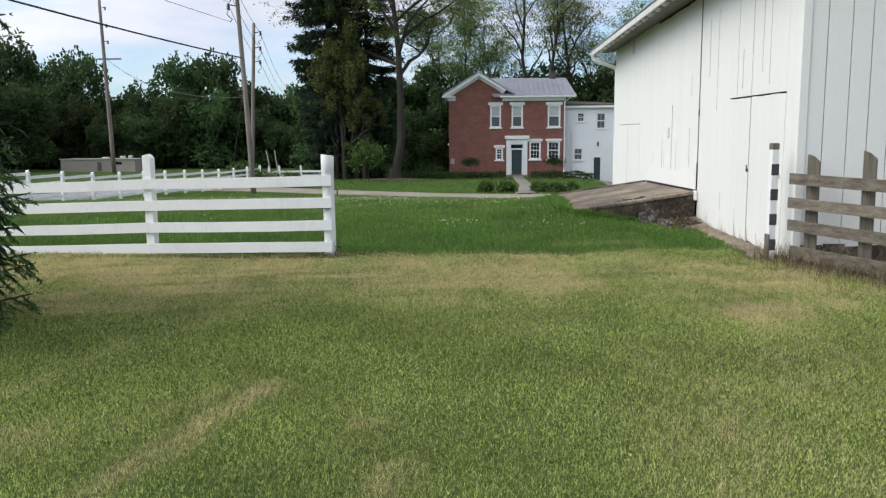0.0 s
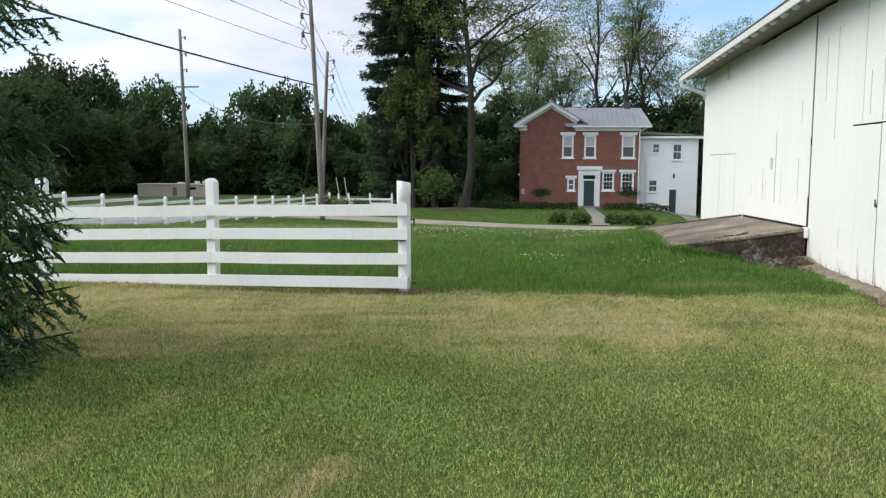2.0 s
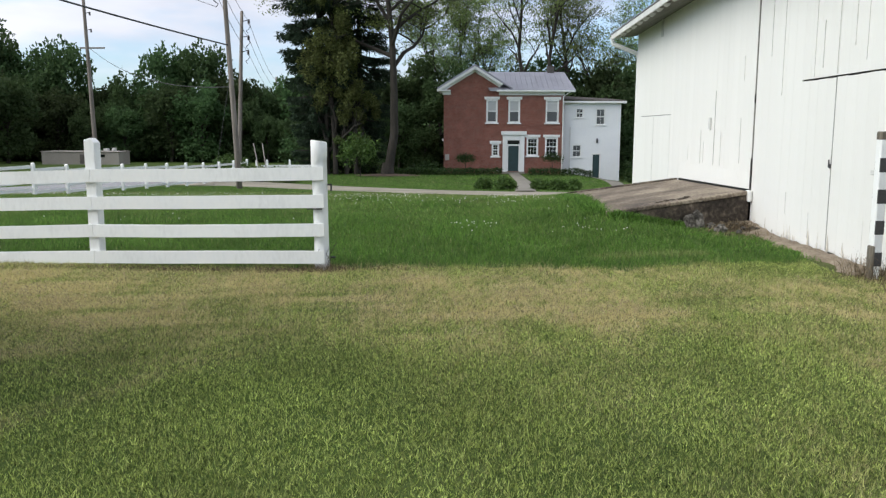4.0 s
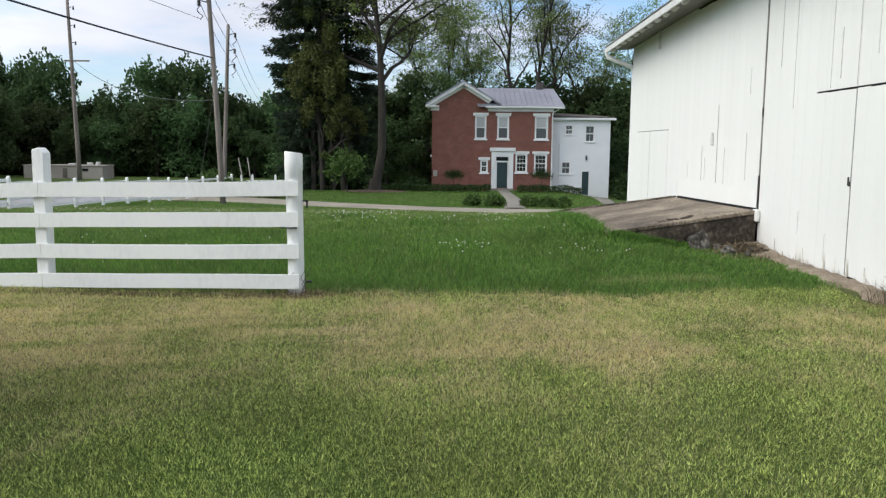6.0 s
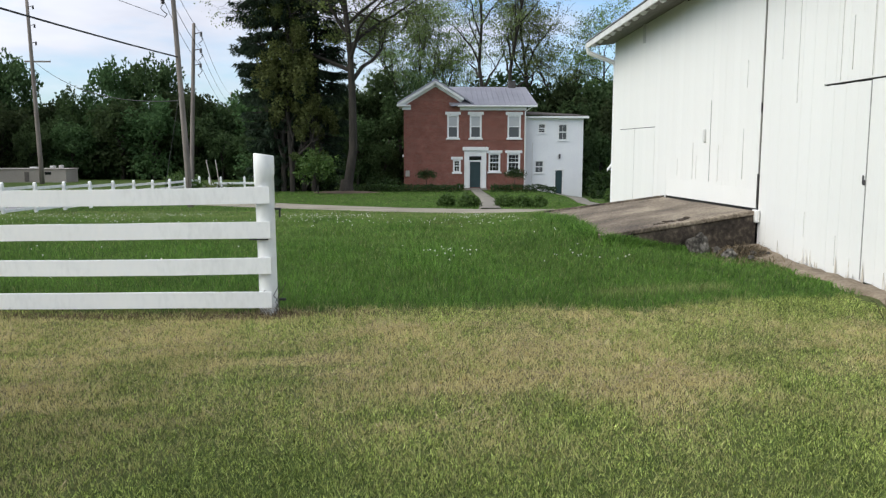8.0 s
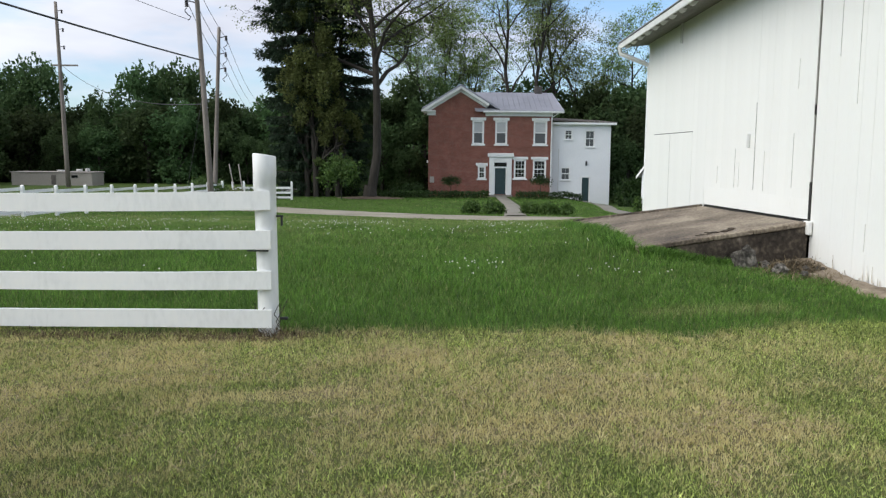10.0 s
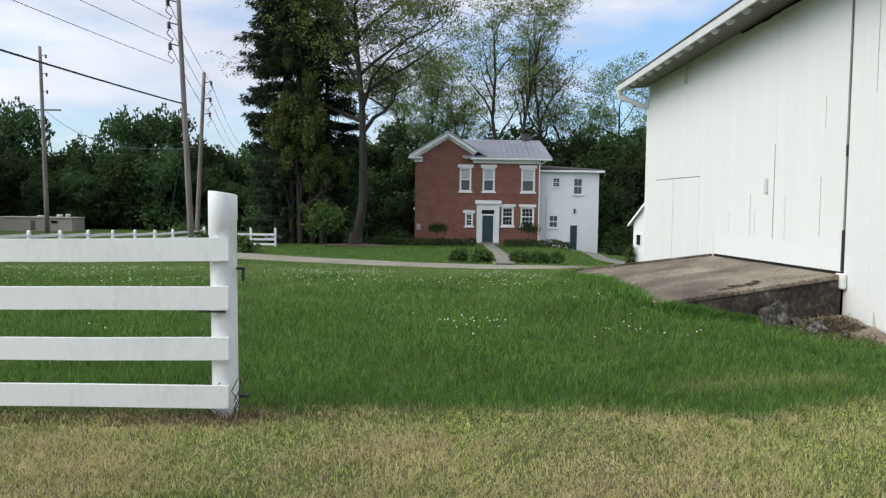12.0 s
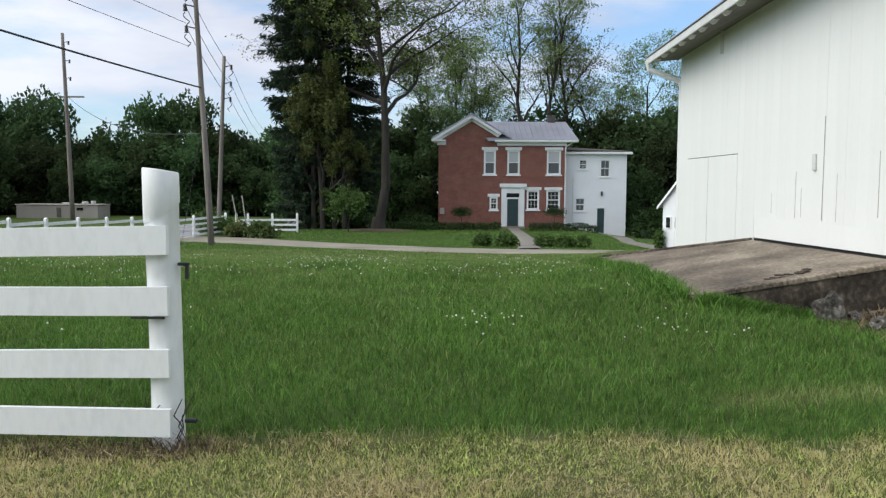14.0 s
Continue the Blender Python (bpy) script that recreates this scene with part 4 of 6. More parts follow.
# roofs
bm = bmesh.new()
yr = HY + 4.2
prism(bm, [(-0.15, 4.80), (2.95, 6.70), (6.05, 4.80), (6.05, 4.94), (2.95, 6.84), (-0.15, 4.94)], HY - 0.45, HY + 9.6)
hpart("gable_roof", bm, M["metal_roof"], "grey metal gable roof")
bm = bmesh.new()
a = [(4.2, HY - 0.5, 4.78), (11.25, HY - 0.5, 4.78), (10.85, yr, 6.52), (2.95, yr, 6.52), (10.85, HY + 9.6, 4.78), (2.95, HY + 9.6, 4.78)]
vs = [bm.verts.new(p) for p in a] + [bm.verts.new((p[0], p[1], p[2] - 0.12)) for p in a]
for q in ((0, 1, 2, 3), (3, 2, 4, 5)):
    bm.faces.new([vs[i] for i in q])
    bm.faces.new([vs[i + 6] for i in q[::-1]])
for i, j in ((0, 1), (1, 2), (2, 4), (4, 5), (5, 3), (3, 0)):
    bm.faces.new((vs[i], vs[i + 6], vs[j + 6], vs[j]))
main_roof = hpart("main_roof", bm, M["metal_roof"], "grey standing-seam metal roof")
for k in range(14):
    x = 5.2 + k * 0.43
    bm = bmesh.new()
    s_ = (6.52 - 4.78) / (yr - HY + 0.5)
    m_ = Matrix.Translation((x, HY - 0.5, 4.785)) @ Matrix.Rotation(math.atan(s_), 4, "X")
    box(bm, (-0.015, 0.0, 0.0), (0.015, math.hypot(yr - HY + 0.5, 1.74) - 0.05, 0.04), 0.0, m_)
    bmesh.ops.transform(bm, matrix=inv, verts=bm.verts)
    part("seam", bm, M["metal_roof"], main_roof)
# cornices
for (xa, za), (xb, zb), nm in (((-0.18, 4.72), (2.95, 6.62), "rake_board"), ((2.95, 6.62), (5.25, 5.22), "rake_board")):
    bm = bmesh.new()
    L = math.hypot(xb - xa, zb - za)
    m_ = Matrix.Translation((xa, HY - 0.46, za)) @ Matrix.Rotation(-math.atan2(zb - za, xb - xa), 4, "Y")
    box(bm, (0, 0, -0.16), (L, 0.46, 0.05), 0.02, m_)
    box(bm, (0.1, 0.34, -0.34), (L - 0.05, 0.46, -0.15), 0.015, m_)
    hpart(nm, bm, M["white"], "white raking cornice")
bm = bmesh.new()
box(bm, (4.75, HY - 0.52, 4.60), (11.25, HY - 0.02, 4.76), 0.03)
box(bm, (4.95, HY - 0.12, 4.34), (HX1 + 0.05, HY - 0.003, 4.60), 0.015)
hpart("cornice", bm, M["white"], "white boxed cornice")
bm = bmesh.new()
box(bm, (-0.2, HY - 0.5, 4.62), (0.95, HY - 0.02, 4.76), 0.03)
box(bm, (0.25, HY - 0.14, 4.36), (0.95, HY - 0.003, 4.62), 0.015)
hpart("cornice_return", bm, M["white"])
hpart("chimney", boxed((9.35, HY + 3.9, 6.1), (9.95, HY + 4.5, 7.05), 0.02), M["dark_roof"], "small dark brick chimney")
hpart("downspout", pipe([(10.30, HY - 0.12, HB), (10.30, HY - 0.12, 4.25), (10.9, HY - 0.4, 4.66)], 0.05), M["white"], "white downspout")


def window(x0, x1, z0, z1, y, owner, lintel=0.22, style="blind", grid_=(2, 2), fw=0.10):
    """A sash window in an opening: frame, sill, lintel, two sashes with bars, glass and a blind behind the upper one."""
    oi = owner.matrix_world.inverted()

    def wp(name, bm, mat, parent, label="", m=oi):
        bmesh.ops.transform(bm, matrix=m, verts=bm.verts)
        return part(name, bm, mat, parent, label)
    bm = bmesh.new()
    for a, b in (((x0, z0), (x0 + fw, z1)), ((x1 - fw, z0), (x1, z1)), ((x0 + fw, z1 - fw), (x1 - fw, z1)), ((x0 + fw, z0), (x1 - fw, z0 + fw * 0.7))):
        box(bm, (a[0], y - 0.02, a[1]), (b[0], y + 0.14, b[1]), 0.006)
    win = wp("window", bm, M["white"], owner, "white sash window")
    wp("sill", boxed((x0 - fw, y - 0.10, z0 - fw * 1.1), (x1 + fw, y - 0.021, z0 + 0.01), 0.01), M["white"], win)
    if lintel:
        wp("lintel", boxed((x0 - 0.16, y - 0.07, z1 + 0.002), (x1 + 0.16, y - 0.003, z1 + lintel), 0.012), M["white"], win, "flat white lintel")
    zm = (z0 + z1) / 2
    for lo, hi, dy in ((zm, z1 - fw, 0.05), (z0 + fw * 0.7, zm, 0.09)):
        bm = bmesh.new()
        t = 0.045
        box(bm, (x0 + fw, y + dy, lo), (x1 - fw, y + dy + 0.03, lo + t))
        box(bm, (x0 + fw, y + dy, hi - t), (x1 - fw, y + dy + 0.03, hi))
        box(bm, (x0 + fw, y + dy, lo + t), (x0 + fw + t, y + dy + 0.03, hi - t))
        box(bm, (x1 - fw - t, y + dy, lo + t), (x1 - fw, y + dy + 0.03, hi - t))
        for c in range(1, grid_[0]):
            xc = x0 + fw + (x1 - x0 - 2 * fw) * c / grid_[0]
            box(bm, (xc - 0.010, y + dy, lo + t), (xc + 0.010, y + dy + 0.025, hi - t))
        for c in range(1, grid_[1]):
            zc = lo + (hi - lo) * c / grid_[1]
            box(bm, (x0 + fw + t, y + dy + 0.002, zc - 0.010), (x1 - fw - t, y + dy + 0.023, zc + 0.010))
        wp("sash", bm, M["white"], win)
        shade = style == "blind" and lo == zm
        wp("pane", boxed((x0 + fw + 0.01, y + dy + 0.034, lo + 0.01), (x1 - fw - 0.01, y + dy + 0.04, hi - 0.01)), M["blind"] if shade else (M["glass"] if style == "dark" else M["half"]), win, "pale drawn blind" if shade else "dark window glass")
    return win


m_, n_, l_, b_ = material("grey_window_glass", 0.12)
b_.inputs["Base Color"].default_value = (0.10, 0.105, 0.11, 1)
M["half"] = m_
for a, b in UP:
    window(a, b, 2.08, 3.98, HY, house, 0.24, "blind", (1, 1))
for a, b in ((7.32, 8.30), (8.86, 9.94)):
    window(a, b, -0.66, 0.88, HY, house, 0.22, "dark", (3, 2))
window(4.40, 5.04, -0.70, 0.34, HY, house, 0.24, "dark", (2, 2))
# door case
bm = bmesh.new()
box(bm, (5.32, HY - 0.14, HB), (5.72, HY + 0.1, 1.06), 0.02)
box(bm, (6.74, HY - 0.14, HB), (7.14, HY + 0.1, 1.06), 0.02)
box(bm, (5.725, HY - 0.10, 0.62), (6.735, HY + 0.1, 1.06), 0.015)
box(bm, (5.18, HY - 0.24, 1.065), (7.30, HY - 0.003, 1.38), 0.03)
case = hpart("door_case", bm, M["white"], "wide white door surround")
hpart("door", boxed((5.80, HY + 0.02, HB + 0.2), (6.66, HY + 0.07, 0.16), 0.008), M["door_blue"], "dark blue-green front door")
hpart("transom", boxed((5.80, HY + 0.02, 0.30), (6.66, HY + 0.05, 0.58), 0.004), M["glass"], "dark transom light")
bm = bmesh.new()
box(bm, (5.725, HY - 0.06, 0.17), (6.735, HY + 0.1, 0.295), 0.008)
box(bm, (5.725, HY - 0.06, HB + 0.2), (5.795, HY + 0.1, 0.165))
box(bm, (6.665, HY - 0.06, HB + 0.2), (6.735, HY + 0.1, 0.165))
hpart("door_frame", bm, M["white"])
hpart("step", boxed((5.3, HY - 0.9, HB - 0.2), (7.15, HY - 0.15, HB + 0.17), 0.02), M["walk"], "low stone doorstep")
for z, s in ((0.55, 0.12),):
    hpart("wall_lamp", boxed((-0.0 + HX0 - 0.12, HY + 0.02, z), (HX0 - 0.002, HY + 0.16, z + 0.2), 0.03), M["white"], "small white lamp on the corner")
hpart("vent", boxed((4.86, HY - 0.08, -1.95), (5.02, HY - 0.003, -1.75), 0.02), M["white"])
hpart("meter_box", boxed((0.50, HY - 0.16, 0.05 - 1.1), (0.85, HY - 0.003, 0.55 - 1.1), 0.03), M["tan"], "grey meter box")

# white wing
wing = thing("house_wing", (12.8, HY + 0.6, HB - 0.3), 0, "white painted two-storey wing with a low roof", "house")
wi = wing.matrix_world.inverted()
WY = HY + 0.6


def wpart(name, bm, mat, label=""):
    bmesh.ops.transform(bm, matrix=wi, verts=bm.verts)
    return part(name, bm, mat, wing, label)


wh = [(11.46, 12.12, 2.52, 3.32), (13.14, 13.94, 1.93, 3.30), (11.22, 12.00, -0.78, 0.28), (12.92, 13.60, -2.62, -0.50)]
wpart("front_wall", wall_with_holes(10.42, 15.24, HB - 0.8, 3.86, wh, WY, WY + 0.3), M["white_wall"], "white painted masonry")
wpart("side_wall", boxed((14.94, WY + 0.3, HB - 0.8), (15.24, WY + 7, 3.86)), M["white_wall"])
wpart("rear_wall", boxed((10.42, WY + 7, HB - 0.8), (15.24, WY + 7.3, 3.86)), M["white_wall"])
wpart("dark_room", boxed((10.5, WY + 0.6, HB - 0.8), (14.9, WY + 0.7, 3.7)), M["dark_gap"])
bm = bmesh.new()
vs = [bm.verts.new(p) for p in ((10.40, WY - 0.3, 3.98), (15.62, WY - 0.3, 3.86), (15.62, WY + 7.6, 4.3), (10.40, WY + 7.6, 4.55), (10.40, WY - 0.3, 4.08), (15.62, WY - 0.3, 3.96), (15.62, WY + 7.6, 4.4), (10.40, WY + 7.6, 4.65))]
for q in ((0, 1, 2, 3), (4, 7, 6, 5), (0, 4, 5, 1), (1, 5, 6, 2), (2, 6, 7, 3), (3, 7, 4, 0)):
    bm.faces.new([vs[i] for i in q])
wpart("roof", bm, M["dark_roof"], "low dark roof")
wpart("eave_board", boxed((10.42, WY - 0.34, 3.72), (15.64, WY - 0.003, 3.90), 0.02, Matrix.Identity(4)), M["white"])
for (a, b, c, d), st in zip(wh[:3], ("dark", "half", "half")):
    window(a, b, c, d, WY, wing, 0, st, (2, 2) if st == "dark" else (2, 1), 0.055)
wpart("side_door", boxed((12.98, WY + 0.03, -2.6), (13.54, WY + 0.08, -0.56), 0.01), M["door_blue"], "dark blue side door")
bm = bmesh.new()
box(bm, (12.85, WY - 0.03, -2.62), (12.975, WY + 0.1, -0.42), 0.008)
box(bm, (13.545, WY - 0.03, -2.62), (13.67, WY + 0.1, -0.42), 0.008)
box(bm, (12.98, WY - 0.03, -0.55), (13.54, WY + 0.1, -0.42), 0.008)
wpart("door_frame", bm, M["white"])
wpart("wall_lantern", boxed((13.22, WY - 0.14, 0.42), (13.36, WY - 0.003, 0.80), 0.03), M["insulator"], "black wall lantern over the door")
wpart("conduit", boxed((10.98, WY - 0.06, -2.3), (11.04, WY - 0.003, 1.75)), M["shade_trim"])
wpart("doorstep", boxed((12.6, WY - 1.0, -2.9), (13.9, WY - 0.04, -2.62), 0.02), M["walk"])

# white outbuilding past the barn
sz_ = gz(11.6, 35)
shed = thing("shed", (11.40, 35, sz_), -58, "small white gabled outbuilding behind the barn", "shed")
ew, pk = 0.45 - sz_, 1.42 - sz_
bm = bmesh.new()
prism(bm, [(0.0, -0.3), (1.9, -0.3), (1.9, ew), (0.95, pk), (0.0, ew)], 0, 4)
part("shell", bm, M["white_wall"], shed)
for sx in (-1, 1):
    bm = bmesh.new()
    x1 = 0.95 + sx * 1.17
    lo = pk - (pk - ew) * 1.17 / 0.95
    prism(bm, [(0.95, pk + 0.01), (x1, lo + 0.01), (x1, lo + 0.07), (0.95, pk + 0.08)], -0.16, 4.2)
    part("roof_slope", bm, M["metal_roof"], shed, "pale grey roof slope")
    bm = bmesh.new()
    prism(bm, [(0.95, pk - 0.05), (x1, lo - 0.05), (x1, lo + 0.075), (0.95, pk + 0.085)], -0.19, -0.163)
    part("barge_board", bm, M["white"], shed, "white barge board")
for x0, x1 in ((0.26, 0.50), (0.80, 1.08)):
    win = part("window", boxed((x0 - 0.05, -0.04, -0.72 - sz_), (x1 + 0.05, -0.003, -0.14 - sz_), 0.01), M["white"], shed)
    part("pane", boxed((x0, -0.055, -0.67 - sz_), (x1, -0.042, -0.19 - sz_)), M["glass"], win, "dark window glass")
part("shed_door", boxed((0.72, -0.03, 0.05), (1.55, -0.003, -0.80 - sz_), 0.01), M["shade_trim"], shed, "grey plank door")

# long low building across the road
lowb = thing("low_building", (-41.0, 85, gz(-41.0, 85)), 0, "long flat-roofed tan building across the road", "building")
part("wall", boxed((-4.9, 0, -0.6), (4.0, 3.2, 1.42), 0.03), M["tan"], lowb)
part("roof", boxed((-5.0, -0.1, 1.425), (4.1, 3.3, 1.50), 0.03), M["tan"], lowb, "flat roof with a thin edge")
for x, w, h in ((1.6, 0.45, 0.28), (-0.6, 0.7, 0.16), (2.6, 0.3, 0.36)):
    part("roof_unit", boxed((x, 1.5, 1.505), (x + w, 2.2, 1.505 + h), 0.05), M["shade_trim"], lowb)
part("side_door", boxed((-0.5, -0.04, 0.1), (0.0, -0.003, 1.15), 0.02), M["dark_roof"], lowb)
part("window", boxed((1.7, -0.04, 0.85), (2.4, -0.003, 1.15), 0.02), M["glass"], lowb)


# ---- poles and lines ----
def utility_pole(base, top, r0, r1, arms, label, side=1, loops=True):
    """A wooden pole, with bracket insulators at the given heights."""
    base, top = Vector(base), Vector(top)
    pole = thing("utility_pole", tuple(base), 0, label, "utility pole", "poles along the road")
    d = top - base
    part("shaft", pipe([d * (i / 6) - Vector((0, 0, 0.5 if i == 0 else 0)) for i in range(7)], [r0 + (r1 - r0) * i / 6 for i in range(7)], 10), M["pole"], pole, "", True)
    part("cap", boxed((d.x - r1 * 0.7, d.y - r1 * 0.7, d.z - 0.02), (d.x + r1 * 0.7, d.y + r1 * 0.7, d.z + 0.04), 0.02), M["pole"], pole)
    for z in arms:
        c = d * ((z - base.z) / d.z)
        v, f = tubes([((c.x, c.y, c.z), (c.x + side * 0.55, c.y, c.z + 0.12), 0.04, 0.03)], 6)
        arm = part("bracket", fast_mesh("bracket", v, f, M["insulator"]), None, pole)
        bm = bmesh.new()
        for k in range(4):
            bmesh.ops.create_cone(bm, cap_ends=True, segments=10, radius1=0.11, radius2=0.06, depth=0.09, matrix=Matrix.Translation((c.x + side * 0.55, c.y, c.z + 0.12 - 0.09 * k)))
        part("insulator", bm, M["insulator"], arm)
        if loops:
            part("jumper", pipe([(c.x + side * (0.55 + 0.1 * math.sin(t) - 0.12 * (t > 4)), c.y, c.z - 0.25 - 0.09 * t) for t in range(8)], 0.025, 5), M["wire"], arm)
    return pole


pA0, pA1 = Vector((-10.70, 37.5, gz(-10.70, 37.5))), Vector((-11.36, 37.5, 11.69))
pB0, pB1 = Vector((-15.75, 56.5, gz(-15.75, 56.5))), Vector((-15.15, 56.5, 10.45))
utility_pole(pA0, pA1, 0.165, 0.105, (11.12, 9.99, 8.93), "tall weathered wooden utility pole leaning slightly", -1)
utility_pole(pB0, pB1, 0.18, 0.12, (9.7, 8.5, 7.4), "wooden utility pole with three insulators", 1)
tp = utility_pole((-36.5, 78, gz(-36.5, 78)), (-37.0, 78, 15.9), 0.24, 0.15, (15.0, 13.2, 11.5), "tall wooden transmission pole before the woods", 1, False)
bm = bmesh.new()
box(bm, (-1.3, -0.08, 12.1), (1.25, 0.06, 12.26), 0.02, Matrix.Translation((0.25, 0, 0)))
part("crossarm", bm, M["pole"], tp)
utility_pole((-26.5, 120, -3), (-26.4, 120, 9.4), 0.17, 0.11, (8.4,), "distant wooden utility pole", 1)
utility_pole((-48, 112, -3), (-48, 112, 7.0), 0.17, 0.11, (), "distant wooden utility pole", 1)


def cable(a, b, r, sag, label):
    a, b = Vector(a), Vector(b)
    pts = [a.lerp(b, t) - Vector((0, 0, sag * 4 * t * (1 - t))) for t in np.linspace(0, 1, 25)]
    return tagged(part("cable", pipe(pts, r, 5), M["wire"]), label, "cable", "lines between the poles")


cA = lambda z: pA0.lerp(pA1, (z - pA0.z) / (pA1.z - pA0.z))
cB = lambda z: pB0.lerp(pB1, (z - pB0.z) / (pB1.z - pB0.z))
cable(cA(6.04), (-19.95, -29.7, 8.98), 0.038, 0.78, "thick black cable sagging between poles")
for z, e in ((10.3, 12.7), (9.2, 11.5), (8.1, 10.3)):
    cable(cA(z) + Vector((-0.55, 0, 0)), (-20.6, -29.7, e), 0.013, 0.55, "thin overhead power line")
for za, zb in ((11.12, 9.7), (9.99, 8.5), (8.93, 7.4)):
    cable(cA(za) + Vector((-0.5, 0, 0)), cB(zb) + Vector((0.55, 0, 0)), 0.016, 0.3, "thin overhead power line")
    cable(cB(zb) + Vector((0.55, 0, 0)), (-26.0, 120, zb - 1.0), 0.016, 1.0, "thin overhead power line")
cable(cA(4.6), (-11.7, 35.8, gz(-11.7, 35.8)), 0.010, 0.0, "guy wire of the leaning pole")
cable((-37, 78, 10.1), cA(3.8), 0.022, 1.3, "slack dark service line between poles")
for x, y, dx in ((-12.2, 49, -0.5), (-11.8, 49.3, -0.35)):
    v, f = tubes([((x, y, gz(x, y) - 0.1), (x + dx, y, gz(x, y) + 2.6), 0.04, 0.04)], 8)
    tagged(new("guy_guard", fast_mesh("guy_guard", v, f, M["tan"], smooth=True)), "pale guy wire guard leaning beside the pole", "guy guard")


# ---- trees ----
def grow(rng, base, height, radius, spread, levels=4, lean=(0, 0), first=0.3, kids=(3, 5), up=0.35, bole=0.45, reach=0.42, more=3, taper=0.38, crook=0.035):
    """Limbs of a broadleaf tree whose bole divides: rows for tubes(), and the places where leaves grow."""
    segs, tips = [], []

    def limb(p, d, length, r, lev, thin):
        steps = 5
        pts = [p]
        for i in range(steps):
            bend = Vector((rng.normal(), rng.normal(), rng.normal())) * (crook if lev == 0 else 0.15 + 0.03 * lev)
            d = (d + bend + Vector((0, 0, 0.07 * (lev > 0)))).normalized()
            q = pts[-1] + d * length / steps
            segs.append((pts[-1], q, max(0.012, r * (1 - thin * i / steps)), max(0.010, r * (1 - thin * (i + 1) / steps))))
            pts.append(q)
        if lev >= levels - 2:
            tips.extend(pts[2:] if lev == levels - 1 else pts[4:])
        if lev < levels - 1:
            n = rng.randint(kids[0], kids[1] + 1) + (more if lev == 0 else 0)
            for k in range(n):
                t = (first + (1 - first) * (k + 0.9) / n if lev == 0 else 0.25 + 0.75 * (k + rng.uniform(0.3, 1.0)) / n)
                i = min(int(t * steps), steps - 1)
                q = pts[i].lerp(pts[i + 1], min(1.0, t * steps - i))
                a = k * 2.4 + rng.uniform(-0.5, 0.5) + lev
                side = Vector((math.cos(a), math.sin(a), 0))
                sp = spread * (1.15 - 0.5 * t if lev == 0 else 1.0)
                nd = (d * (1 - sp) + side * sp + Vector((0, 0, up))).normalized()
                nl = height * reach * rng.uniform(0.8, 1.15) if lev == 0 else length * rng.uniform(0.45, 0.68)
                limb(q, nd, nl, r * (1 - thin * t) * (0.68 if lev == 0 else 0.60), lev + 1, 0.72)

    limb(Vector(base), Vector((lean[0], lean[1], 1)).normalized(), height * bole, radius, 0, taper)
    return segs, tips


def broadleaf(name, at, height, radius, spread, mat, leaf, count, label, seed, puff=0.9, sides=7, bark="bark", rz=0.0, group="", spray=0.42, **kw):
    rng = np.random.RandomState(seed)
    tree = thing(name, at, rz, label, "tree", group)
    segs, tips = grow(rng, (0, 0, -0.3), height, radius, spread, **kw)
    v, f = tubes([s for s in segs if s[2] > 0.006], sides)
    part("trunk", fast_mesh("trunk", v, f, M[bark], smooth=True), None, tree, "branching trunk and limbs")
    tips = np.array([tuple(t) for t in tips])
    # leaves stand in flat sprays round the twig ends
    sprays = tips[rng.randint(0, len(tips), max(8, count // 22))]
    sprays = sprays + rng.normal(size=sprays.shape) * puff * np.array([0.8, 0.8, 0.4])
    wide = rng.uniform(0.5, 1.3, (len(sprays), 1)) * spray
    pick = rng.randint(0, len(sprays), count)
    pts = sprays[pick] + rng.normal(size=(count, 3)) * wide[pick] * np.array([1, 1, 0.38])
    v, f = cards(pts, leaf, rng)
    part("crown", fast_mesh("crown", v, f, M[mat]), None, tree, "loose leafy crown")
    return tree


def leaf_mass(rng, count, radii, leaf, lumpy=0.3, low=0.0, blobs=26):
    """Leaves in uneven clumps on and inside a rounded body."""
    c = rng.normal(size=(blobs, 3))
    c /= np.linalg.norm(c, axis=1, keepdims=True)
    c[:, 2] = np.abs(c[:, 2]) * (1 - low) - 0.35 * (rng.uniform(size=blobs) < 0.35) * (1 - low)
    c *= rng.uniform(0.45, 0.86, (blobs, 1))
    i = rng.randint(0, blobs, count)
    d = rng.normal(size=(count, 3))
    d /= np.linalg.norm(d, axis=1, keepdims=True)
    p = c[i] + d * (lumpy * rng.uniform(0.35, 1.0, (count, 1)) ** 0.6)
    return cards(p * np.array(radii), leaf, rng)


def bush(name, at, radii, count, leaf, mat, label, seed, category="shrub", group="", stem=0.0):
    rng = np.random.RandomState(seed)
    ob = thing(name, at, 0, label, category, group)
    v, f = leaf_mass(rng, count, radii, leaf, 0.42)
    v = v + np.array([0, 0, stem + radii[2] * (0.35 if stem == 0 else 0.9)])
    part("foliage", fast_mesh("foliage", v, f, M[mat]), None, ob)
    segs = []
    for k in range(5):
        a = k * 1.26
        segs.append(((0.03 * math.cos(a), 0.03 * math.sin(a), -0.1), (radii[0] * 0.45 * math.cos(a) * (stem == 0), radii[1] * 0.45 * math.sin(a) * (stem == 0), stem + radii[2] * 0.6), 0.035, 0.015))
    v, f = tubes(segs, 5)
    part("stems", fast_mesh("stems", v, f, M["dark_bark"]), None, ob)
    return ob


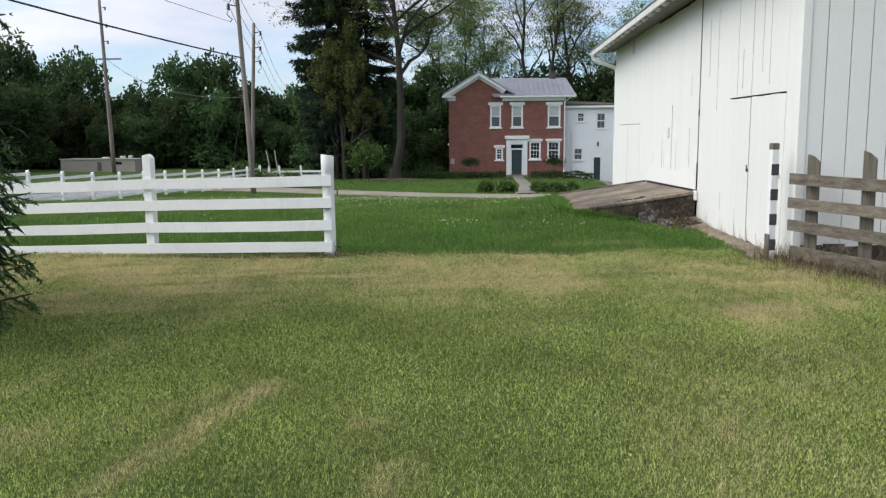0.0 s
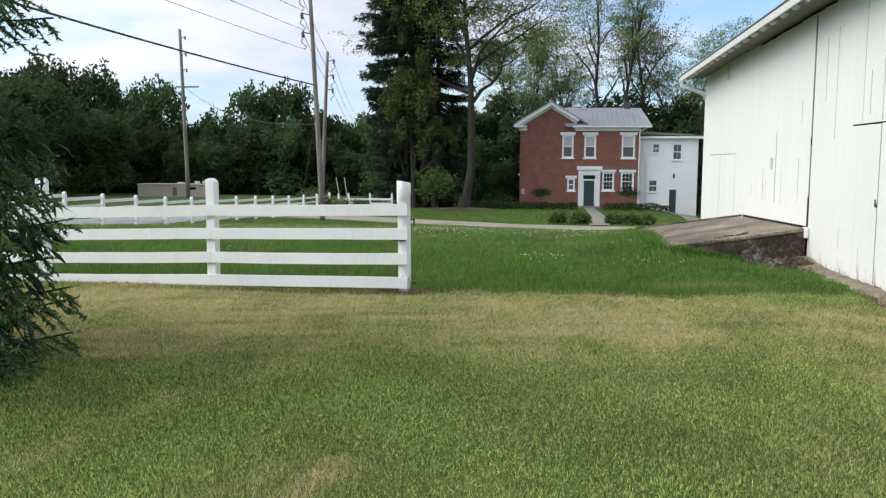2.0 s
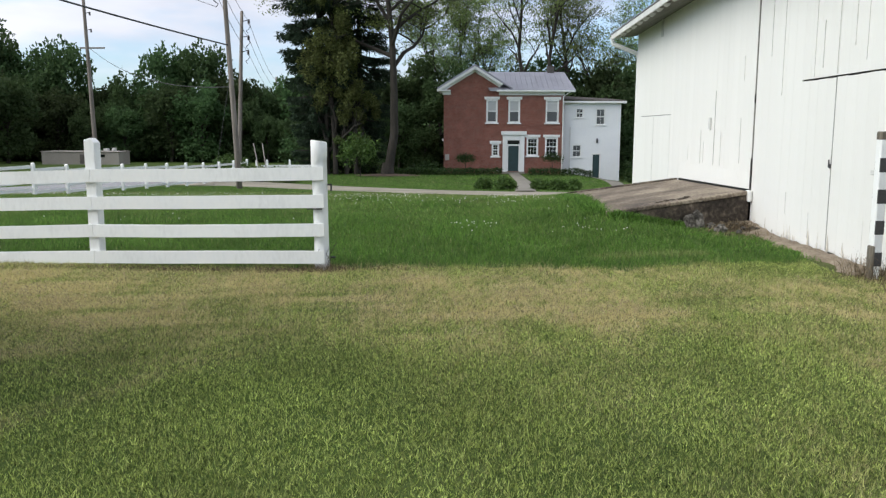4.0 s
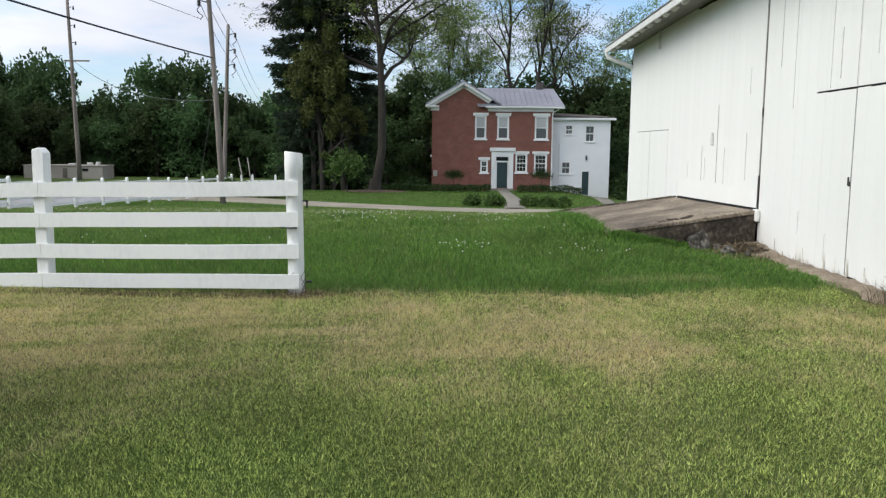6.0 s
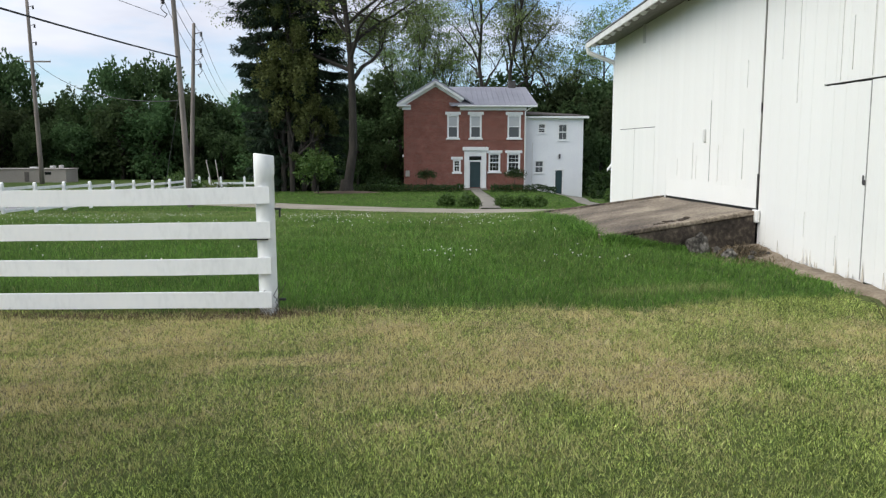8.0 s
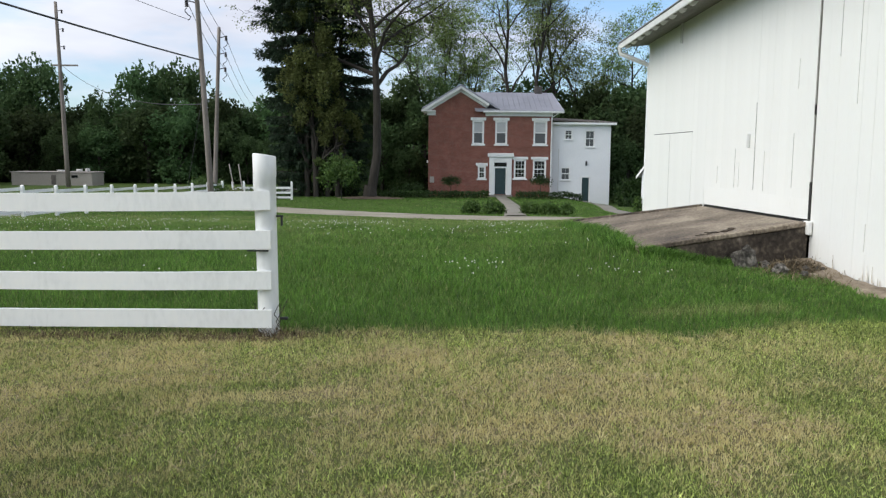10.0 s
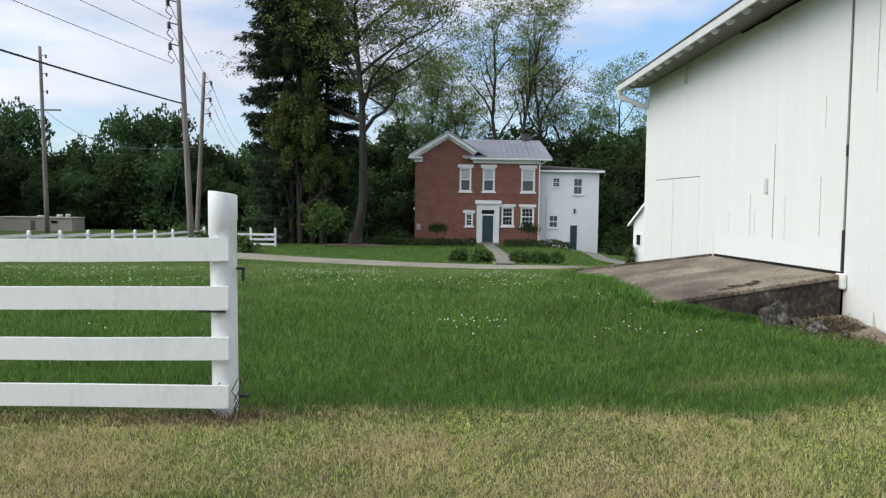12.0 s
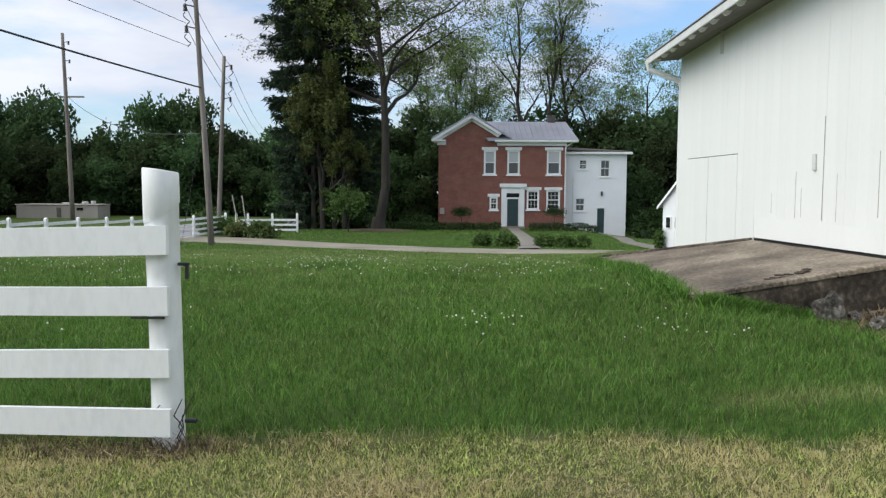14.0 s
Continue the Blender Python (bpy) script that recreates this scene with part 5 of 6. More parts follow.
big = broadleaf("locust_tree", (-4.0, 56.6, gz(-4, 56.6)), 25, 0.38, 0.78, "big_leaf", 0.165, 46000, "tall old shade tree with sparse spring leaves", 11, 0.7, 8, "dark_bark", lean=(0.05, 0), crook=0.06, first=0.44, levels=5, kids=(4, 5), up=0.14, bole=0.72, reach=0.35, more=8, taper=0.66)
v, f = tubes([((0, 0, -0.2), (0.05, 0, 1.0), 0.62, 0.43)] + [((0.45 * math.cos(a), 0.45 * math.sin(a), -0.3), (0.2 * math.cos(a), 0.2 * math.sin(a), 0.9), 0.22, 0.12) for a in np.arange(0, 6.2, 1.05)], 10)
part("root_flare", fast_mesh("root_flare", v, f, M["dark_bark"], smooth=True), None, big)
# mulch ring
bm = bmesh.new()
bmesh.ops.create_circle(bm, cap_ends=True, segments=26, radius=2.6)
for v_ in bm.verts:
    k = 1 + 0.15 * noise.noise(v_.co)
    v_.co = Vector((v_.co.x * k - 4.0, v_.co.y * k * 0.7 + 56.4, 0))
    v_.co.z = gz(v_.co.x, v_.co.y) + 0.02
bmesh.ops.poke(bm, faces=bm.faces)
for v_ in bm.verts:
    if len(v_.link_edges) > 5:
        v_.co.z += 0.15
tagged(part("mulch_bed", bm, M["soil"]), "brown mulch round the foot of the tree", "mulch", kind="structure")


def conifer(name, at, height, radius, mat, label, seed, layers=34, per=11, leaf=0.42, cards_per=26, base=0.5, trunk=0.35):
    rng = np.random.RandomState(seed)
    tree = thing(name, at, 0, label, "tree")
    segs, pts, dr = [((0, 0, -0.3), (0, 0, height * 0.5), trunk, trunk * 0.6), ((0, 0, height * 0.5), (0, 0, height), trunk * 0.6, 0.03)], [], []
    for k in range(layers):
        z = base + (height - base) * (k + rng.uniform(-0.3, 0.3)) / layers
        R = radius * np.interp(max(z, 0) / height, [0, 0.13, 0.22, 0.34, 0.44, 0.65, 1], [0.6, 0.68, 0.74, 0.9, 1.0, 0.8, 0.06]) * rng.uniform(0.86, 1.1)
        for j in range(per):
            a = rng.uniform(0, 6.283)
            d = np.array([math.cos(a), math.sin(a), 0])
            L = R * rng.uniform(0.62, 1.12)
            # the bough sags, then its end turns up
            sag = lambda t: np.stack([d[0] * L * t, d[1] * L * t, z + (-0.42 * t + 0.30 * t * t) * L], axis=-1)
            for t0, t1 in ((0, 0.35), (0.35, 0.7), (0.7, 1.0)):
                segs.append((tuple(sag(np.array(t0))), tuple(sag(np.array(t1))), 0.055 * (1.05 - t0), 0.055 * (1.05 - t1)))
            t = rng.uniform(0.2, 1.0, cards_per) ** 0.75
            side = np.array([-d[1], d[0], 0]) * (rng.normal(size=(cards_per, 1)) * 0.34 * (1.15 - t[:, None]))
            p = sag(t) + side + np.abs(rng.normal(size=(cards_per, 1))) * np.array([0, 0, -0.20])
            pts.append(p)
            dr.append(np.tile(d * 0.75 + np.array([0, 0, -0.6]), (cards_per, 1)))
    v, f = tubes(segs, 5)
    part("trunk", fast_mesh("trunk", v, f, M["dark_bark"]), None, tree)
    v, f = cards(np.concatenate(pts), leaf, rng, slim=0.2, droop=np.concatenate(dr))
    part("crown", fast_mesh("crown", v, f, M[mat]), None, tree, "dark drooping sprays")
    return tree


conifer("spruce_tree", (-9.6, 59.0, gz(-9.6, 59)), 32, 3.35, "far_needle", "very tall dark spruce beside the fence end", 21, 42, 18, 0.36, 175, 0.6)
conifer("spruce_tree", (-6.6, 60.6, gz(-6.6, 60.6)), 22, 3.1, "far_needle", "smaller dark spruce behind the shade tree", 22, 30, 15, 0.34, 120, 0.4)


def clumped_tree(at, radii, mid, count, leaf, mat, label, seed, blobs=70, lumpy=0.17):
    """A leafy tree whose crown hangs in separate clumps over a forked stem."""
    rng = np.random.RandomState(seed)
    tree = thing("maple_tree", at, 0, label, "tree")
    segs, _ = grow(rng, (0, 0, -0.3), mid + radii[2], 0.22, 0.52, levels=3, kids=(4, 6), first=0.1, bole=0.7, reach=0.2, more=6)
    v, f = tubes(segs, 6)
    part("trunk", fast_mesh("trunk", v, f, M["dark_bark"], smooth=True), None, tree, "forked dark trunk")
    v, f = leaf_mass(rng, count, radii, leaf, lumpy, 0.0, blobs)
    v2, f2 = leaf_mass(rng, count // 2, (radii[0] * 0.9, radii[1] * 0.9, -radii[2] * 0.95), leaf, lumpy * 1.2, 0.0, blobs // 2)
    part("crown", fast_mesh("crown", np.concatenate([v, v2]) + np.array([0, 0, mid]), np.concatenate([f, f2 + len(v)]), M[mat]), None, tree, "clumps of dull olive leaves")
    return tree


for k, (x, y, rx, rz, mid, n, blobs) in enumerate(((-8.2, 57.4, 3.1, 5.4, 8.6, 7600, 34), (-8.9, 57.6, 2.3, 3.4, 14.2, 4200, 18), (-6.6, 57.8, 2.1, 3.0, 5.6, 3600, 18), (-7.4, 58.0, 2.6, 1.6, 2.2, 2600, 16))):
    clumped_tree((x, y, gz(x, y)), (rx, rx * 0.85, rz), mid, int(n * 1.4), 0.19, "olive_leaf", "olive-leaved tree growing against the spruce", 31 + k, blobs, 0.16)
bush("laurel_shrub", (-5.9, 54.4, gz(-5.9, 54.4)), (1.8, 1.3, 1.7), 1500, 0.20, "bush", "bright green spreading shrub beside the tree", 41, stem=0.15)

# tall thin locusts behind the house
loc = 0
for x, y, h, sd, n in ((8.9, 77, 22.5, 51, 4200), (10.5, 77.5, 22.5, 52, 3800), (13.0, 76.5, 22.0, 53, 4400), (17.6, 80, 17.5, 54, 3400), (3.4, 80, 16.5, 55, 3600), (5.8, 83, 17, 56, 3600), (1.0, 79, 15, 57, 3400), (7.4, 82, 17.5, 59, 3000), (21.5, 82, 17, 58, 3400), (24.5, 78, 14, 60, 3000), (-1.5, 84, 16, 61, 3000), (18.6, 86, 15.5, 62, 2600)):
    broadleaf("locust_tree", (x, y, gz(x, y)), h * 1.05, 0.30 if h > 20 else 0.22, 0.62, "light_leaf", 0.165, int(n * 2.1), "slender tall tree with thin young leaves behind the house", sd, 0.6, 5, "dark_bark", levels=5, first=0.42, kids=(3, 4), bole=0.86, reach=0.21, up=0.26, more=5, taper=0.7, crook=0.075, spray=0.45, group="thin trees behind the house")


# woodland: a few kinds of tree, each standing many times
def wood_kind(seed, leaf=0.36, count=4100, tall=10.0, wide=3.6):
    rng = np.random.RandomState(seed)
    segs, tips = grow(rng, (0, 0, -0.5), tall, 0.22, 0.5, levels=3, first=0.3, bole=0.55, reach=0.22)
    v, f = tubes(segs, 5)
    t = fast_mesh("trunk", v, f, M["dark_bark"])
    v, f = leaf_mass(rng, count, (wide, wide, tall * 0.48), leaf, 0.20, 0.0, 55)
    v = v + np.array([0, 0, tall * 0.50])
    v2, f2 = leaf_mass(rng, count // 3, (wide * 0.95, wide * 0.95, tall * 0.28), leaf, 0.4, 0.0, 20)
    v2 = v2 + np.array([0, 0, tall * 0.16])
    return t, fast_mesh("crown", np.concatenate([v, v2]), np.concatenate([f, f2 + len(v)]), M["woods"])


kinds = [wood_kind(70 + k) for k in range(4)]
rw = random.Random(12)


def wood_tree(x, y, h, w=1.0, k=None):
    t, c = kinds[rw.randrange(4) if k is None else k]
    e = thing("woodland_tree", (x, y, gz(x, y) - 0.2), rw.uniform(0, 360), "dense dark green woodland tree", "tree", "woods beyond the road")
    e.scale = (w * h / 10, w * h / 10, h / 10)
    part("trunk", t, None, e)
    part("crown", c, None, e)


# top of the tree line, from far left to the spruce, as (x, height)
LINE = [(-79, 22.0), (-73, 21.5), (-68.3, 22.0), (-62.6, 20.5), (-59, 18.0), (-55.6, 13.2), (-52, 18.5), (-47, 11.6), (-42.5, 12.4), (-37.4, 17.6), (-32.6, 18.0), (-28.6, 13.6), (-25, 11.6), (-21.5, 11.0), (-17, 12), (-12, 12)]
for i, (x, h) in enumerate(LINE):
    wood_tree(x, 104 + rw.uniform(-2, 2), h, 0.72 if h > 15 else 0.95)
    wood_tree(x + rw.uniform(1, 3), 98 + rw.uniform(-2, 2), h * rw.uniform(0.58, 0.72), 1.15)
    wood_tree(x + 2.0, 113 + rw.uniform(-2, 2), 12.6 * rw.uniform(0.88, 1.0), 1.3)
for x, y, h in ((-62, 84, 17.0), (-57.5, 82, 16.0), (-66, 78, 16), (-72, 86, 17), (-52.5, 90, 12.5), (-60, 70, 12.5), (-54, 74, 10.5), (-50, 66, 10.5), (-48, 58, 10), (-56, 60, 12)):
    wood_tree(x, y, h, 1.1)
for x, y, h in ((-6, 74, 8.5), (-2.5, 76, 9.5), (0.0, 73, 8.0), (2.5, 76, 9), (-11, 78, 10), (-14, 84, 11), (5, 80, 9), (8, 82, 9.5), (11, 80, 10), (14, 79, 10.2), (17, 77, 10.4), (19.5, 74, 10), (22, 76, 11), (25, 74, 11.5), (28, 78, 12), (31, 74, 12), (34, 78, 13), (18, 68, 6.5), (21, 70, 8), (24, 68, 8), (38, 74, 13), (-4, 70, 6.0), (-1.5, 68, 5.0), (-8, 66, 7)):
    wood_tree(x, y, h * (1.28 if y > 69 else 1.0), 0.95)
# undergrowth that closes the foot of the woods
rng = np.random.RandomState(90)
ux = np.concatenate([rng.uniform(-82, -8, 15000), rng.uniform(-16, 42, 9000)])
uy = np.concatenate([rng.uniform(99, 103, 15000), rng.uniform(80, 84, 9000)])
uz = ground_z(ux, uy) + np.abs(rng.normal(size=24000)) * 2.1
v, f = cards(np.stack([ux, uy, uz], axis=1), 0.6, rng)
tagged(new("undergrowth", fast_mesh("undergrowth", v, f, M["woods"])), "dark leafy undergrowth at the foot of the woods", "undergrowth", kind="stuff")
hv, hf = [], []
for i in range(41):
    a = radians(-75 + i * 3.75)
    x, y = 240 * math.sin(a), 240 * math.cos(a)
    h = 9 + 3 * noise.noise((i * 0.7, 0, 0)) + 2 * noise.noise((i * 2.3, 5, 0))
    hv += [(x, y, -6), (x * 1.02, y * 1.02, h * 0.6), (x * 1.06, y * 1.06, h)]
for i in range(40):
    for j in range(2):
        hf.append((i * 3 + j, (i + 1) * 3 + j, (i + 1) * 3 + j + 1, i * 3 + j + 1))
tagged(new("backdrop", fast_mesh("backdrop", hv, hf, M["hedge"], smooth=True)), "distant wooded rise", "woods", kind="structure")

# garden before the house
def hedge(x0, x1, y, h, label, seed):
    rng = np.random.RandomState(seed)
    n = int((x1 - x0) * 420)
    p = np.stack([rng.uniform(x0, x1, n), y + rng.uniform(-0.42, 0.42, n), rng.uniform(0, 1, n) ** 0.6 * h], axis=1)
    p[:, 2] += ground_z(p[:, 0], p[:, 1]) + 0.03 * np.sin(p[:, 0] * 3)
    v, f = cards(p, 0.13, rng)
    tagged(new("hedge", fast_mesh("hedge", v, f, M["hedge"])), label, "hedge")


hedge(-3.6, 5.1, 57.4, 0.52, "low clipped green hedge before the brick house", 101)
hedge(7.2, 12.3, 57.2, 0.55, "low clipped green hedge before the brick house", 102)
hedge(14.6, 17.4, 53.0, 0.6, "low hedge beside the side walk", 103)
bush("round_topiary", (2.2, 59.2, gz(2.2, 59.2)), (0.8, 0.7, 0.62), 1100, 0.11, "hedge", "clipped round shrub on a short stem", 111, stem=0.6)
bush("round_topiary", (9.3, 59.2, gz(9.3, 59.2)), (0.85, 0.7, 0.65), 1100, 0.11, "hedge", "clipped round shrub under the windows", 112, stem=0.65)
for k, (x, y, r, h) in enumerate(((3.0, 38.2, 0.66, 0.75), (4.2, 37.6, 0.70, 0.75), (6.2, 37.8, 0.58, 0.62), (7.1, 37.2, 0.62, 0.68), (7.95, 37.0, 0.52, 0.62))):
    bush("peony_bush", (x, y, gz(x, y)), (r * 0.88, r * 0.88, h * 0.72), 1100, 0.13, "bush", "rounded green garden bush beside the walk", 120 + k, group="bushes flanking the walk")
bush("yew_shrub", (-7.6, 58.6, gz(-7.6, 58.6)), (3.4, 1.2, 2.6), 4200, 0.22, "hedge", "dark undergrowth at the foot of the spruces", 130)
bush("yew_shrub", (-1.2, 59.6, gz(-1.2, 59.6)), (1.5, 1.0, 0.75), 1200, 0.16, "hedge", "low dark spreading shrub at the house corner", 131)
bush("lilac_shrub", (15.9, 58.5, gz(15.9, 58.5)), (1.1, 1.0, 1.6), 1500, 0.2, "hedge", "dark upright shrub beside the white wing", 132)
bush("lilac_shrub", (18.2, 58.0, gz(18.2, 58)), (2.0, 1.6, 2.9), 2600, 0.26, "hedge", "tall dark shrub behind the side walk", 133)
bush("honeysuckle", (11.22, 34.8, gz(11.2, 34.8)), (0.22, 0.22, 0.85), 420, 0.14, "bush", "climber at the corner of the outbuilding", 134)
for k, (x, y, r, h) in enumerate(((-11.9, 47.5, 1.0, 0.95), (-10.4, 47.0, 1.05, 0.95), (-14.2, 50.5, 1.2, 1.3), (-11.5, 55.0, 1.4, 1.0), (-17.2, 60.0, 1.6, 1.6))):
    bush("grass_clump" if k < 2 else "round_shrub", (x, y, gz(x, y)), (r, r, h * 0.75), 1300, 0.20, "olive_leaf" if k < 2 else "bush", "dull green clump before the white fence" if k < 2 else "rounded green shrub by the road fence", 140 + k, group="shrubs by the road")


# ---- young spruce close to the walker ----
def near_spruce(at, height, seed):
    rng = np.random.RandomState(seed)
    tree = thing("spruce_tree", at, 0, "young dark green spruce with drooping twigs", "tree")
    segs, needles_p, needles_d = [((0, 0, -0.2), (0, 0, height * 0.6), 0.13, 0.07), ((0, 0, height * 0.6), (0, 0, height), 0.07, 0.01)], [], []
    for k in range(230):
        z = 0.12 + (height - 0.5) * (k / 230) ** 1.25
        R = np.interp(z, [0, 0.4, 1.4, 1.75, 1.95, 2.2, 2.65, 2.85, 3.1, 3.5, height], [1.35, 1.7, 1.95, 2.15, 1.45, 1.05, 1.1, 2.1, 1.7, 1.2, 0.2]) * rng.uniform(0.72, 1.06)
        a = k * 2.399 + rng.uniform(-0.3, 0.3)
        d = np.array([math.cos(a), math.sin(a), 0.0])
        side = np.array([-d[1], d[0], 0.0])
        n = 9
        pts = [np.array([0, 0, z]) + d * R * t + np.array([0, 0, (-0.42 * t + 0.34 * t * t) * R * 0.8]) + side * 0.05 * math.sin(5 * t + k) for t in np.linspace(0, 1, n)]
        for p, q in zip(pts, pts[1:]):
            segs.append((p, q, 0.009, 0.006))
        for t in np.arange(0.25, 1.0, 0.05):
            i = min(int(t * (n - 1)), n - 2)
            p = pts[i] + (pts[i + 1] - pts[i]) * (t * (n - 1) - i)
            for s in (-1, 1):
                L = (0.20 + 0.34 * (1 - t)) * rng.uniform(0.7, 1.25)
                td = d * 0.55 + side * s * rng.uniform(0.25, 0.8) + np.array([0, 0, rng.uniform(-0.95, -0.25)])
                td /= np.linalg.norm(td)
                segs.append((p, p + td * L, 0.005, 0.003))
                m = int(L * 175)
                u = rng.uniform(0, 1.02, (m, 1))
                needles_p.append(p + td * L * u)
                needles_d.append(np.tile(td, (m, 1)))
        m = 70
        u = rng.uniform(0.2, 1.03, m)
        idx = np.minimum((u * (n - 1)).astype(int), n - 2)
        P = np.array(pts)
        needles_p.append(P[idx] + (P[idx + 1] - P[idx]) * (u * (n - 1) - idx)[:, None])
        needles_d.append(np.tile(d, (m, 1)))
    v, f = tubes(segs, 4)
    tagged(part("twig_mass", fast_mesh("twig_mass", v, f, M["dark_bark"]), None, tree, "thin brown twigs"), kind="stuff")
    # inner fill in a much darker green, standing in for the crown's shadow
    fill, fdir = [], []
    for k in range(9000):
        z = rng.uniform(0.05, height * 0.8)
        a, R = rng.uniform(0, 6.283), np.interp(z, [0, 0.4, 1.4, 1.75, 1.95, 2.2, 2.7, 3.1, height], [1.35, 1.6, 1.8, 1.85, 1.2, 0.9, 0.9, 1.0, 0.15]) * rng.uniform(0.35, 0.93)
        fill.append((R * math.cos(a), R * math.sin(a), z))
        fdir.append((math.cos(a) * 0.6, math.sin(a) * 0.6, -0.9))
    v, f = cards(np.array(fill), 0.19, rng, slim=0.16, droop=np.array(fdir))
    tagged(part("inner_sprays", fast_mesh("inner_sprays", v, f, M["far_needle"]), None, tree, "inner foliage coloured dark for shade"), kind="stuff")
    P, Dn = np.concatenate(needles_p), np.concatenate(needles_d)
    nd = Dn * 0.55 + rng.normal(size=P.shape) * 0.5
    nd /= np.linalg.norm(nd, axis=1, keepdims=True)
    w = np.cross(nd, rng.normal(size=P.shape))
    w /= np.linalg.norm(w, axis=1, keepdims=True)
    L = rng.uniform(0.028, 0.056, (len(P), 1))
    v = np.stack([P - w * 0.0100, P + w * 0.0100, P + nd * L], axis=1).reshape(-1, 3)
    part("needles", fast_mesh("needles", v, np.arange(len(v)).reshape(-1, 3), M["needle"]), None, tree, "dense dark green needles")
    return tree


near_spruce((-3.55, -4.45, 0), 6.2, 7)


# ---- grass ----
def blades(rng, x, y, h, lean, width, short=False):
    """Grass blades: a tapered strip of two bent parts each, or one pointed leaf where it is mown short."""
    n = len(x)
    a = rng.uniform(0, 6.283, n)
    b = rng.uniform(0, 6.283, n)
    dx, dy = np.cos(a), np.sin(a)
    wx, wy = -np.sin(b) * width, np.cos(b) * width
    z = ground_z(x, y) - 0.005
    l1, l2 = h * lean * 0.35, h * lean
    base1 = np.stack([x - wx, y - wy, z], 1)
    base2 = np.stack([x + wx, y + wy, z], 1)
    tip = np.stack([x + dx * l2, y + dy * l2, z + h], 1)
    if short:
        return np.stack([base1, base2, tip], 1).reshape(-1, 3), np.arange(n * 3).reshape(-1, 3)
    mid1 = np.stack([x - wx * 0.8 + dx * l1, y - wy * 0.8 + dy * l1, z + h * 0.6], 1)
    mid2 = np.stack([x + wx * 0.8 + dx * l1, y + wy * 0.8 + dy * l1, z + h * 0.6], 1)
    v = np.stack([base1, base2, mid1, mid2, tip], 1).reshape(-1, 3)
    i = np.arange(n)[:, None] * 5
    f = np.concatenate([i + np.array([[0, 1, 3]]), i + np.array([[0, 3, 2]]), i + np.array([[2, 3, 4]])], 1).reshape(-1, 3)
    return v, f


def sow(rng, n, x0, x1, y0, y1, keep):
    x, y = rng.uniform(x0, x1, n), rng.uniform(y0, y1, n)
    k = keep(x, y)
    return x[k], y[k]


rng = np.random.RandomState(200)
AX = lambda y: 1.6 - 0.05 * (y + 10)
inside = lambda x, y: (np.abs(x - AX(y)) < 0.75 * (y + 11.2) * 0.85 + 0.6) & (x < 6.9)
# mown lawn
x, y = sow(rng, 1500000, -6.5, 6.9, -8.6, 1.4, lambda x, y: inside(x, y) & (y < edge_line(x) + 0.1 * np.sin(x * 9)) & ~((x > 5.75) & (y > 0.3)))
keep = rng.uniform(size=len(x)) < np.interp(y, [-8, -5, -2, 1], [1.0, 0.9, 0.72, 0.62])
x, y = x[keep], y[keep]
dr = dryness(x, y)
tuft = 0.5 * lumps(x, y, 130.0, 10) + 0.5 * lumps(x, y, 60.0, 11)
h = 0.012 + 0.014 * rng.uniform(size=len(x)) + 0.010 * lumps(x, y, 3.0, 9) + 0.055 * np.clip(tuft - 0.42, 0, 1) - 0.006 * dr
v, f = blades(rng, x, y, h, rng.uniform(0.05, 1.1, len(x)), 0.0022 + 0.0008 * np.clip(y + 8, 0, 9) / 3, True)
patch = 0.55 * lumps(x, y, 75.0, 12) + 0.45 * rng.uniform(size=len(x))
own = np.clip(dr * 0.40 + (patch < 0.22 + dr * 0.62) * (0.10 + dr) * 0.95 - 0.08, 0, 1)
tagged(new("mown_grass", fast_mesh("mown_grass", v, f, M["lawn_blade"], np.repeat(own, 3))), "short mown green lawn with straw-coloured patches", "grass", kind="stuff")
# long grass past the fence
x, y = sow(rng, 800000, -17, 6.2, -0.1, 16, lambda x, y: (y > edge_line(x) - 0.08) & (np.abs(x - 1.3) < 0.70 * (y + 10.5)) & ~((x > 3.75) & (y > 4.0 + 0.26 * (x - 3.84)) & (y < 11.2)) & ~((x > 5.9) & (y < 4.6)) & (x < 6.15))
keep = rng.uniform(size=len(x)) < np.interp(y, [0, 3, 8, 16], [1.0, 0.76, 0.38, 0.22])
x, y = x[keep], y[keep]
h = (0.034 + 0.040 * rng.uniform(size=len(x)) + 0.030 * lumps(x, y, 1.6, 21) + 0.045 * np.clip(lumps(x, y, 17.0, 22) - 0.45, 0, 1)) * np.interp(y, [0, 10, 16], [1, 0.95, 0.6]) * np.where((x > 4.6) & (y < 5), 0.75, 1)
v, f = blades(rng, x, y, h, rng.uniform(0.15, 1.05, len(x)), 0.0021 + 0.0009 * np.clip(y, 0, 16) / 2)
own = np.clip(dryness(x, y) + (rng.uniform(size=len(x)) < 0.025) * 0.5, 0, 1)
tagged(new("long_grass", fast_mesh("long_grass", v, f, M["tall_blade"], np.repeat(own, 5))), "longer uncut green grass beyond the fence", "grass", kind="stuff")
